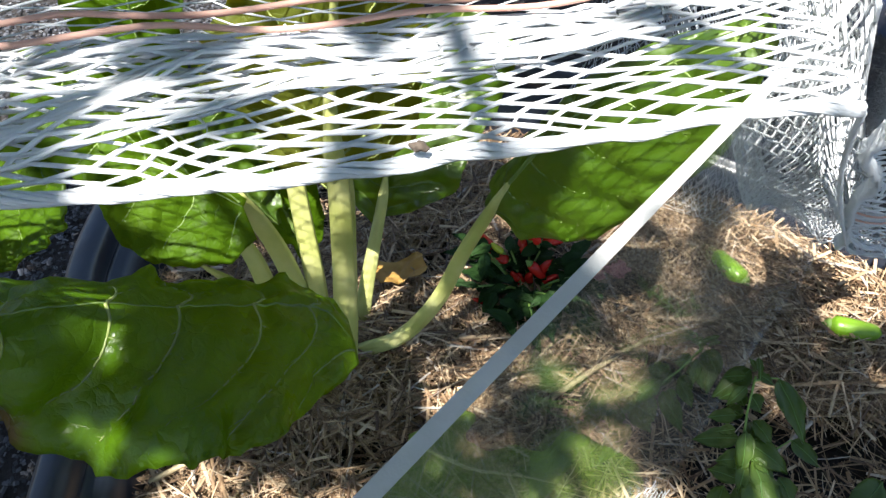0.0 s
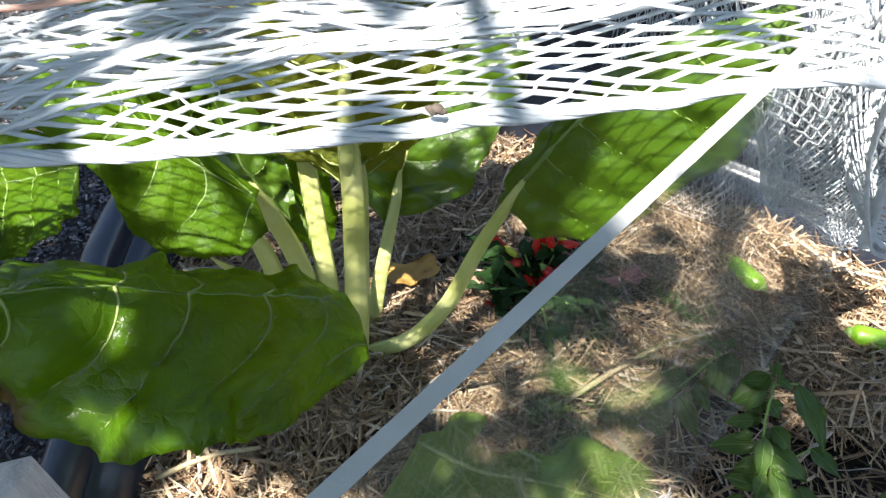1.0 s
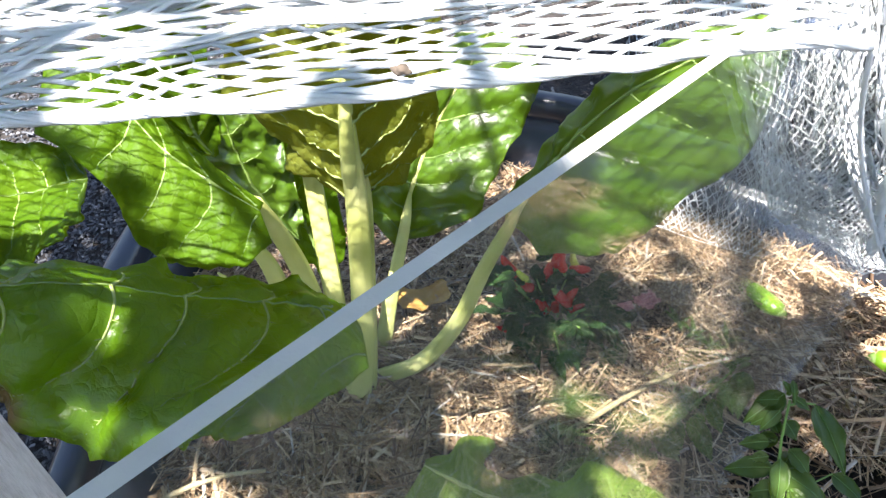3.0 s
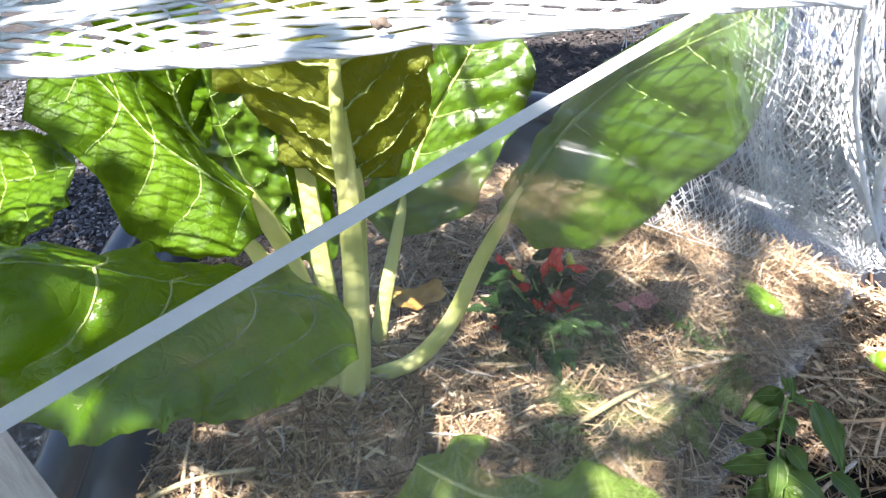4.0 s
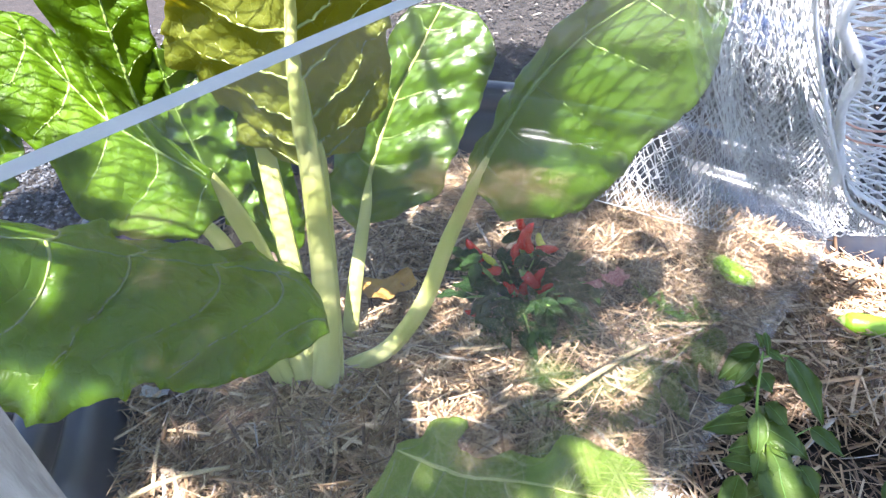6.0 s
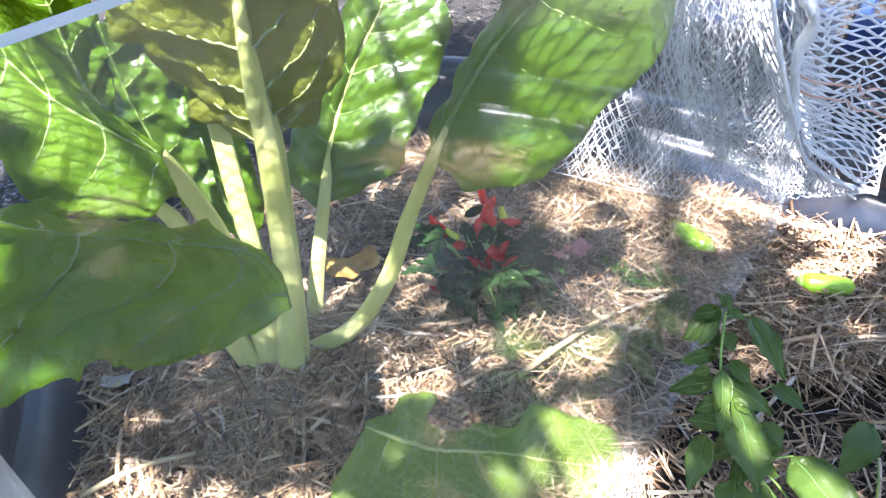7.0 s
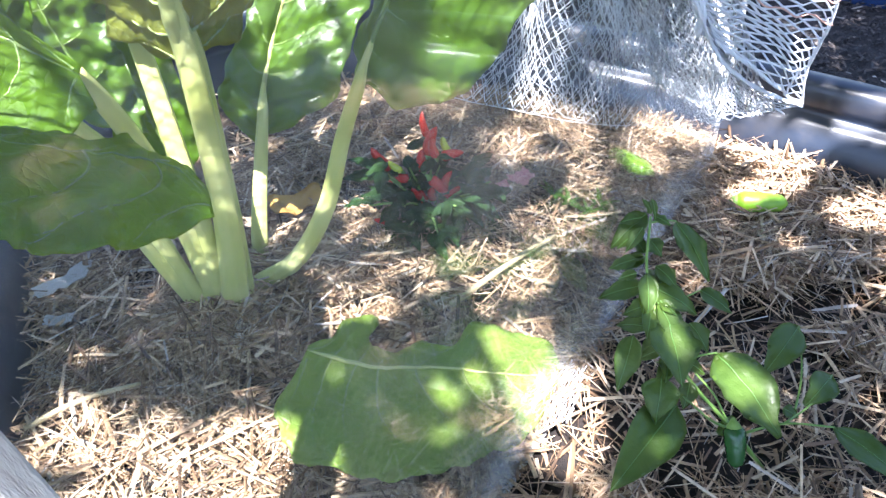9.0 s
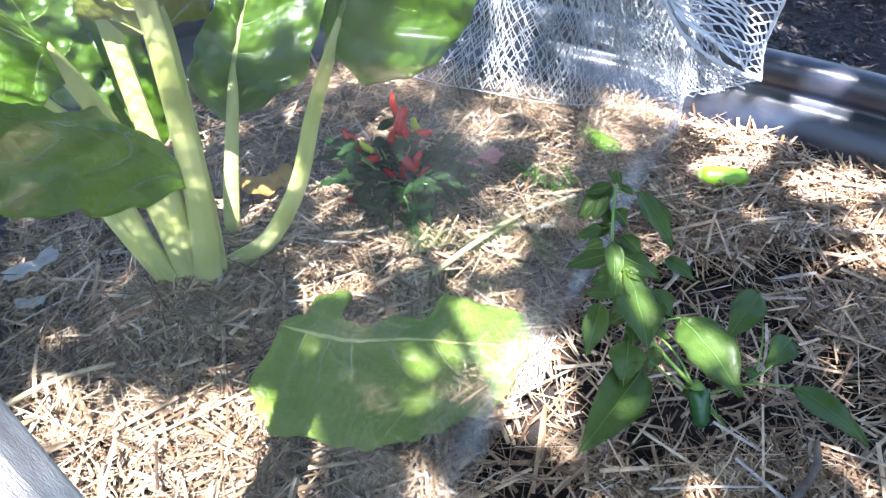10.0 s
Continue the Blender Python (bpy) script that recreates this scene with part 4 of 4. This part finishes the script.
def pepper_plant():
    plant = thing("pepper_plant", "young green pepper plant with glossy leaves and one dark pod", "pepper plant")
    stem(plant, [(0.401, 0.247, -0.02), (0.370, 0.260, 0.025), (0.336, 0.289, 0.06), (0.318, 0.316, 0.09), (0.308, 0.349, 0.125), (0.317, 0.386, 0.155)], 0.002028, 0.000936, PEPPER_STEM)
    stem(plant, [(0.375, 0.258, 0.025), (0.351, 0.262, 0.038), (0.328, 0.277, 0.055)], 0.001248, 0.00078, PEPPER_STEM)
    stem(plant, [(0.378, 0.258, 0.022), (0.408, 0.256, 0.035), (0.443, 0.246, 0.04)], 0.001248, 0.00078, PEPPER_STEM)
    stem(plant, [(0.328, 0.297, 0.07), (0.342, 0.299, 0.077), (0.358, 0.299, 0.08)], 0.001092, 0.00078, PEPPER_STEM)
    stem(plant, [(0.316, 0.384, 0.15), (0.330, 0.390, 0.146), (0.343, 0.394, 0.14)], 0.001014, 0.000702, PEPPER_STEM)
    stem(plant, [(0.408, 0.256, 0.035), (0.440, 0.275, 0.03), (0.467, 0.298, 0.035)], 0.001014, 0.000624, PEPPER_STEM)
    stem(plant, [(0.42, 0.264, 0.032), (0.445, 0.305, 0.03), (0.459, 0.349, 0.04)], 0.001014, 0.000624, PEPPER_STEM)
    stem(plant, [(0.314, 0.325, 0.10), (0.340, 0.348, 0.09), (0.367, 0.367, 0.08)], 0.000936, 0.000624, PEPPER_STEM)
    stem(plant, [(0.366, 0.264, 0.03), (0.355, 0.280, 0.05), (0.340, 0.292, 0.066)], 0.001092, 0.00078, PEPPER_STEM)
    r = random.Random(8)
    spine = spline([Vector(q) for q in ((0.336, 0.289, 0.06), (0.318, 0.316, 0.09), (0.308, 0.349, 0.125), (0.317, 0.386, 0.155))], 30)
    for k in range(24):
        b = spine[min(29, int(30 * r.random() ** 0.6))]
        a = r.uniform(0, 2 * math.pi)
        l = r.uniform(0.014, 0.028)
        c = b + Vector((math.cos(a), math.sin(a), -0.1)) * 0.008
        small_leaf(plant, c, c + Vector((math.cos(a), math.sin(a), r.uniform(-1.3, -0.2))) * l, l * 0.6, PEPPER)
    for a, b, w in LOW_LEAVES + SIDE_LEAVES + TOP_LEAVES:
        small_leaf(plant, a, b, w, PEPPER)
    pod(plant, (0.364, 0.254, 0.042), (0.364, 0.232, 0.014), 0.018, DEEP, "dark green glossy pod", taper=0.35, bend=0.02)


pepper_plant()


# ---- chilli bush ----
def chilli_bush():
    plant = thing("chilli_bush", "low dark green chilli bush loaded with red pods in straw", "chilli plant")
    r = random.Random(21)
    root = Vector((0.135, 0.60, -0.015))
    for k in range(13):
        a = 2 * math.pi * k / 13 + r.uniform(-0.2, 0.2)
        reach = r.uniform(0.04, 0.09)
        top = Vector((root.x + reach * math.cos(a), root.y + reach * 0.8 * math.sin(a), r.uniform(0.02, 0.05)))
        stem(plant, [root, root.lerp(top, 0.5) + Vector((0, 0, 0.012)), top], 0.0022, 0.0010, PEPPER_STEM)
        for j in range(11):
            b = root.lerp(top, r.uniform(0.3, 1.0)) + Vector((r.uniform(-0.012, 0.012), r.uniform(-0.012, 0.012), r.uniform(0.0, 0.018)))
            w = a + r.gauss(0, 0.8)
            l = r.uniform(0.022, 0.042)
            tip = b + Vector((math.cos(w), math.sin(w), r.uniform(-0.55, 0.1))) * l
            tip.z = max(tip.z, 0.002)
            small_leaf(plant, b, tip, l * r.uniform(0.3, 0.42), CHILLI_LEAF)
    for a, b, w in (((0.097, 0.64, 0.027), (0.075, 0.64, 0.066), 0.012), ((0.116, 0.625, 0.025), (0.080, 0.625, 0.037), 0.012), ((0.142, 0.66, 0.060), (0.138, 0.66, 0.097), 0.008), ((0.142, 0.645, 0.045), (0.153, 0.645, 0.084), 0.013), ((0.156, 0.64, 0.044), (0.183, 0.64, 0.048), 0.011), ((0.134, 0.64, 0.026), (0.134, 0.64, 0.058), 0.011), ((0.140, 0.612, 0.036), (0.163, 0.608, 0.004), 0.011), ((0.154, 0.612, 0.012), (0.166, 0.612, 0.044), 0.010), ((0.132, 0.61, 0.001), (0.128, 0.61, 0.021), 0.010), ((0.143, 0.612, 0.004), (0.142, 0.606, 0.026), 0.010), ((0.184, 0.61, 0.003), (0.180, 0.608, 0.021), 0.009), ((0.094, 0.575, 0.004), (0.072, 0.573, 0.014), 0.007), ((0.150, 0.632, 0.05), (0.146, 0.632, 0.078), 0.009), ((0.128, 0.606, 0.012), (0.118, 0.604, 0.030), 0.008), ((0.160, 0.606, 0.008), (0.176, 0.604, 0.026), 0.008)):
        pod(plant, a, b, w * 1.25, RED, "glossy red pod")
    for a, b, w in (((0.165, 0.645, 0.045), (0.159, 0.645, 0.069), 0.010), ((0.108, 0.63, 0.035), (0.093, 0.63, 0.051), 0.009), ((0.169, 0.606, -0.002), (0.170, 0.603, 0.022), 0.008)):
        pod(plant, a, b, w, LIME, "unripe yellow-green pod", taper=0.5)


chilli_bush()


# ---- small things on the straw ----
def green_pepper():
    ob = thing("green_pepper", "picked pale green pepper lying on sunlit straw", "pepper")
    pod(ob, (0.480, 0.549, 0.016), (0.535, 0.536, 0.017), 0.024, GREEN, taper=0.3, bend=0.03)


green_pepper()


OCHRE = leafy("dry_leaf", (0.30, 0.15, 0.03), (0.46, 0.26, 0.06), (0.58, 0.37, 0.12), (0.5, 0.3, 0.05), 0.25, 0.55, 40.0)
PINK = leafy("pink_plastic", (0.60, 0.20, 0.21), (0.68, 0.28, 0.28), (0.76, 0.44, 0.43), (0.8, 0.38, 0.37), 0.35, 0.3, 50.0)
PAPER = leafy("papery_scrap", (0.38, 0.37, 0.34), (0.48, 0.47, 0.44), (0.56, 0.55, 0.52), (0.5, 0.48, 0.44), 0.3, 0.8, 60.0)


def scrap(name, label, category, centre, size, yaw, fold, mat, seed):
    """A thin crumpled scrap folded along its middle."""
    r = random.Random(seed)
    n = 8
    verts, faces = [], []
    c, d = Vector(centre), Vector((math.cos(yaw), math.sin(yaw), 0))
    e = Vector((-d.y, d.x, 0))
    for i in range(n + 1):
        for j in range(n + 1):
            u, v = i / n - 0.5, j / n - 0.5
            q = c + d * (u * size[0] * (1 + 0.25 * noise.noise(Vector((v * 5, seed, 0))))) + e * (v * size[1] * (1 + 0.25 * noise.noise(Vector((u * 5, 3, seed)))))
            q.z += fold * abs(u) * size[0] + 0.28 * size[1] * noise.noise(Vector((u * 4, v * 4, seed)))
            verts.append(q)
    k = n + 1
    m = len(verts)
    verts += [q + Vector((0, 0, -0.0006)) for q in verts]
    for i in range(n):
        for j in range(n):
            q = (i * k + j, (i + 1) * k + j, (i + 1) * k + j + 1, i * k + j + 1)
            faces += [q, tuple(m + x for x in q[::-1])]
    ring = list(range(k)) + [i * k + n for i in range(1, k)] + [n * k + j for j in range(n - 1, -1, -1)] + [i * k for i in range(n - 1, 0, -1)]
    faces += [(y, x, m + x, m + y) for x, y in zip(ring, ring[1:] + ring[:1])]
    return tagged(part(name, mesh_of(name, verts, faces, mat)), label, category)


scrap("dry_leaf", "curled ochre dry leaf lying beside the chard stalks", "leaf", (-0.018, 0.612, 0.014), (0.062, 0.034), 0.35, 0.35, OCHRE, 2)
scrap("plastic_scrap", "folded pink plastic scrap lying on the straw", "scrap", (0.247, 0.620, 0.016), (0.027, 0.022), 0.5, 0.5, PINK, 5)
scrap("plastic_scrap", "faded pink plastic scrap half under the chilli leaves", "scrap", (0.215, 0.612, 0.013), (0.034, 0.013), 0.1, 0.3, PINK, 6)
scrap("paper_scrap", "torn grey papery scrap on straw by the bed wall", "scrap", (-0.265, 0.515, 0.012), (0.055, 0.022), 0.7, 0.2, PAPER, 8)
scrap("paper_scrap", "small torn grey papery scrap on the straw", "scrap", (-0.252, 0.462, 0.010), (0.03, 0.014), 0.1, 0.2, PAPER, 9)


def twig(points, radius, label, mat, name="straw_stalk"):
    pts = spline([Vector(q) for q in points], 12)
    pts = [q + Vector((0, 0, 0.002 * noise.noise(q * 40))) for q in pts]
    return tagged(part(name, mesh_of(name, *tube_data(pts, [radius * (1 - 0.3 * i / 12) for i in range(12)], 7), mat)), label, "straw")


STEM_STRAW = surface("dry_stem", ((0.3, (0.26, 0.20, 0.11)), (0.6, (0.42, 0.34, 0.20)), (0.8, (0.52, 0.44, 0.28))), 40.0, 0.6, 0.4, 0.0006, 300.0)
twig([(0.150, 0.438, 0.008), (0.21, 0.482, 0.012), (0.272, 0.525, 0.010)], 0.0036, "long pale dry stem lying across the straw", STEM_STRAW)
twig([(0.507, 0.538, 0.006), (0.497, 0.51, 0.010), (0.487, 0.482, 0.008)], 0.0022, "pale dry stem in front of the green pepper", STEM_STRAW)
twig([(-0.245, 0.335, 0.006), (-0.20, 0.36, 0.010), (-0.15, 0.375, 0.006)], 0.003, "flat pale dry stem lying on the straw", STEM_STRAW)
twig([(0.40, 0.155, 0.004), (0.44, 0.185, 0.012), (0.455, 0.21, 0.010)], 0.0038, "grey broken dry stem on the soil", BARK)


def net_scrap():
    """A loose corner of the net lying on the straw at the foot of the sheet."""
    surf = lambda u, v: Vector((0.268, 0.345, 0.014)) + Vector((-0.022, -0.004, 0)) * u + Vector((-0.026, -0.055, 0)) * v + Vector((0, 0, 0.006 * noise.noise(Vector((u * 3, v * 6, 1)))))
    ob = part("net_scrap", mesh_of("net_scrap", *net_panel(surf, 12, 10, 0.0006, 12, 0.12), NETTING))
    tagged(ob, "crumpled scrap of white netting on sunlit straw", "net", kind="stuff")


net_scrap()


def seedlings():
    r = random.Random(31)
    for k, (x, y) in enumerate(((0.300, 0.585), (0.318, 0.565), (0.335, 0.575), (0.285, 0.60))):
        plant = thing("seedling", "tiny green weed seedling sprouting through straw", "weed", "seedlings")
        for j in range(5):
            a = 2 * math.pi * j / 5 + r.random()
            b = Vector((x, y, 0.004))
            l = r.uniform(0.012, 0.022)
            small_leaf(plant, b, b + Vector((math.cos(a) * l, math.sin(a) * l, 0.5 * l)), l * 0.28, PEPPER)


seedlings()
BLUE = surface("blue_plastic", ((0.3, (0.008, 0.022, 0.08)), (0.7, (0.016, 0.042, 0.14))), 12.0, 0.4, 0.1, 0.0005, 300.0)


def blue_bed():
    """The neighbouring bed: a blue rim over a dark wall."""
    bed = thing("neighbour_bed", "low blue plastic garden bed edging beyond the mulch", "garden bed", at=(0, 0, 0))
    a, b = Vector((1.07, 1.59, -0.26)), Vector((1.65, 1.21, -0.26))
    d = (b - a).normalized()
    out = Vector((-d.y, d.x, 0))
    out = out if out.y > 0 else -out
    corners = [a, b, b + out * 0.6, a + out * 0.6]
    prof = [(0.0, 0.0), (0.0, 0.07), (0.006, 0.085), (0.026, 0.085), (0.032, 0.07), (0.032, 0.0)]
    mid = sum(corners, Vector()) / 4
    for k in range(4):
        p, q = corners[k], corners[(k + 1) % 4]
        verts = []
        for c in (p, q):
            inn = (mid - c).normalized()
            verts += [c + inn * (1.4 * w) + Vector((0, 0, h)) for w, h in prof]
        n = len(prof)
        faces = [(i, i + n, (i + 1) % n + n, (i + 1) % n) for i in range(n)] + [tuple(range(n)), tuple(range(2 * n - 1, n - 1, -1))]
        part("side", mesh_of("bed_side", verts, faces, BLUE, False), bed)


blue_bed()


def loose_chips(name, label, category, zones, seed, big, stops):
    """Small flat chips scattered over stretches of the ground."""
    r = random.Random(seed)
    verts, faces = [], []
    for (x0, x1), (y0, y1), count in zones:
        for k in range(count):
            x, y = r.uniform(x0, x1), r.uniform(y0, y1)
            # the scatter thins out unevenly towards its edges
            edge = min(x - x0, x1 - x, y - y0, y1 - y) + 0.12 * noise.noise(Vector((x * 4, y * 4, seed)))
            if inside(x, y) or r.random() > edge / 0.22:
                continue
            d = Vector((math.cos(k * 2.4), math.sin(k * 2.4), r.gauss(0, 0.2))).normalized()
            side = d.cross(Vector((r.gauss(0, 0.3), r.gauss(0, 0.3), 1))).normalized()
            up = side.cross(d)
            l, w, t = 0.003 + big * r.random() ** 2, r.uniform(0.0012, 0.0042), r.uniform(0.001, 0.003)
            c = Vector((x, y, -0.257 + 0.01 * r.random()))
            o = len(verts)
            for a in (-1, 1):
                for b, e in ((-1, 0), (0, 1), (1, 0)):
                    verts.append(c + d * (a * l * r.uniform(0.7, 1)) + side * (b * w) + up * (e * t))
            faces += [(o, o + 1, o + 4, o + 3), (o + 1, o + 2, o + 5, o + 4), (o + 2, o, o + 3, o + 5), (o, o + 2, o + 1), (o + 3, o + 4, o + 5)]
    m = Nodes(name)
    col = m.ramp(m.n("NewGeometry", out=8), *stops)
    mat = m.done(m.n("BsdfPrincipled", Base_Color=col, Roughness=0.8, Normal=m.bump(m.noise(250.0, 3.0), 0.6, 0.001)))
    tagged(part(name, mesh_of(name, verts, faces, mat, False)), label, category, kind="stuff")


def bark_chips():
    loose_chips("bark_mulch", "dark bark chips covering the ground beside the bed", "bark mulch", (((0.25, 1.9), (0.20, 2.2), 20000), ((-0.35, 0.9), (0.75, 2.4), 11000)), 11, 0.013, ((0.0, (0.010, 0.008, 0.0075)), (0.65, (0.026, 0.020, 0.018)), (0.96, (0.06, 0.048, 0.042)), (1.0, (0.30, 0.27, 0.24))))
    loose_chips("gravel", "grey crushed gravel on the path beside the bed", "gravel", (((-1.6, 0.0), (0.0, 1.8), 34000), ((-1.0, 0.1), (0.8, 2.1), 8000)), 12, 0.006, ((0.0, (0.022, 0.023, 0.027)), (0.6, (0.050, 0.053, 0.062)), (0.93, (0.10, 0.105, 0.12)), (1.0, (0.24, 0.24, 0.25))))


bark_chips()


# ---- unseen tree, added so that its crown dapples the bed ----
# (x, y, radius) of each ground sun spot, placed by hand
BACK_GAPS = [
    (-0.121, 0.607, 0.022), (-0.165, 0.632, 0.026), (-0.244, 0.562, 0.028), (-0.131, 0.697, 0.045), (-0.030, 0.632, 0.042), (0.048, 0.64, 0.03), (0.04, 0.735, 0.024), (0.112, 0.848, 0.05), (0.07, 0.79, 0.026), (0.104, 0.727, 0.028),
    (0.268, 0.625, 0.038), (0.229, 0.627, 0.025), (0.309, 0.657, 0.025), (0.36, 0.70, 0.03), (0.305, 0.562, 0.028), (0.339, 0.627, 0.02), (0.25, 0.712, 0.022), (0.164, 0.6, 0.016), (-0.077, 0.627, 0.022),
]
MIDDLE_GAPS = [
    (-0.196, 0.533, 0.026), (-0.096, 0.543, 0.022), (-0.05, 0.515, 0.014), (-0.010, 0.522, 0.018), (0.094, 0.533, 0.018), (0.185, 0.53, 0.022), (0.264, 0.543, 0.024), (-0.155, 0.462, 0.018), (0.04, 0.53, 0.016), (0.14, 0.525, 0.017), (0.10, 0.485, 0.010), (0.06, 0.497, 0.011), (0.0, 0.485, 0.010), (-0.05, 0.582, 0.018), (0.064, 0.555, 0.016),
    (0.132, 0.500, 0.022), (0.228, 0.475, 0.028), (0.213, 0.428, 0.016), (0.045, 0.458, 0.022),
]
FRONT_GAPS = [
    (-0.13, 0.295, 0.026), (-0.06, 0.28, 0.042), (-0.15, 0.26, 0.03), (0.0, 0.235, 0.025), (-0.2, 0.32, 0.026), (0.072, 0.338, 0.005), (0.114, 0.326, 0.004), (0.137, 0.296, 0.009), (0.16, 0.332, 0.005), (0.2, 0.368, 0.020), (0.210, 0.392, 0.018), (0.188, 0.342, 0.009), (-0.03, 0.30, 0.028), (0.02, 0.268, 0.02),
    (0.243, 0.328, 0.026), (0.232, 0.285, 0.03), (0.382, 0.308, 0.014), (0.332, 0.344, 0.012), (0.312, 0.3, 0.008), (0.349, 0.384, 0.012),
]
SIDE_GAPS = [
    (0.40, 0.80, 0.03), (0.34, 0.86, 0.025), (0.47, 0.72, 0.03), (0.30, 0.785, 0.025),
    (0.444, 0.79, 0.03), (0.48, 0.66, 0.035), (0.514, 0.65, 0.036), (0.563, 0.64, 0.03), (0.657, 0.65, 0.024), (0.644, 0.515, 0.02), (0.51, 0.60, 0.045), (0.453, 0.505, 0.015), (0.6, 0.53, 0.02), (0.638, 0.431, 0.02),
    (0.79, 0.37, 0.045), (0.8, 0.43, 0.03), (0.85, 0.26, 0.04), (0.88, -0.17, 0.04), (0.75, -0.16, 0.02),
]
GAPS = BACK_GAPS + MIDDLE_GAPS + FRONT_GAPS + SIDE_GAPS


def tree():
    plant = thing("tree", "unseen leafy tree added to dapple the bed with shade", "tree", at=(0, 0, 0))
    r = random.Random(17)
    reach = 2.0
    centre = Vector((0.32, 0.28, 0)) + SUN * reach
    foot = Vector((0.6, -2.9, -0.27))
    trunk = [foot, foot + Vector((-0.05, 0.05, 0.8)), foot + Vector((-0.2, 0.2, 1.6)), centre + Vector((0.35, -0.45, -0.2))]
    pts = spline(trunk, 18)
    part("trunk", mesh_of("trunk", *tube_data(pts, [0.085 - 0.06 * i / 17 for i in range(18)], 10), BARK), plant)
    for k in range(13):
        a = 2 * math.pi * k / 13
        tip = centre + Vector((0.9 * math.cos(a), 0.9 * math.sin(a), r.uniform(-0.2, 0.3))) * r.uniform(0.6, 1.1)
        start = pts[r.randrange(11, 18)]
        limb = spline([start, start.lerp(tip, 0.5) + Vector((0, 0, 0.08)), tip], 8)
        part("limb", mesh_of("limb", *tube_data(limb, [0.018 - 0.013 * i / 7 for i in range(8)], 6), BARK), plant)
    verts, faces = [], []
    while len(faces) < 2 * 24000:
        a, q = r.uniform(0, 2 * math.pi), 1.45 * math.sqrt(r.random())
        gx, gy = 0.32 + q * math.cos(a), 0.28 + q * math.sin(a)
        c = Vector((gx, gy, 0)) + SUN * (reach + r.uniform(-0.3, 0.3))
        a = r.uniform(0, 2 * math.pi)
        d = Vector((math.cos(a), math.sin(a), r.uniform(-0.8, 0.2))).normalized()
        side = d.cross(Vector((r.gauss(0, 0.4), r.gauss(0, 0.4), 1))).normalized()
        l, w = r.uniform(0.04, 0.075), r.uniform(0.014, 0.024)
        # leaves are left out of the added crown wherever GAPS wants a sun spot
        shade = [q - SUN * (q.z / SUN.z) for q in (c, c + d * l * 0.45 + side * w, c + d * l * 0.45 - side * w, c + d * l)]
        if any((q.x - x) ** 2 + (q.y - y) ** 2 < h * h for q in shade for x, y, h in GAPS) or noise.noise(Vector((gx * 17, gy * 17, 2))) > 0.55:
            continue
        o = len(verts)
        up = side.cross(d) * 0.006
        verts += [c, c + d * l * 0.45 + side * w + up, c + d * l, c + d * l * 0.45 - side * w + up]
        faces += [(o, o + 1, o + 2), (o, o + 2, o + 3)]
    tagged(part("crown", mesh_of("crown", verts, faces, TREE_LEAF), plant), kind="stuff")


tree()
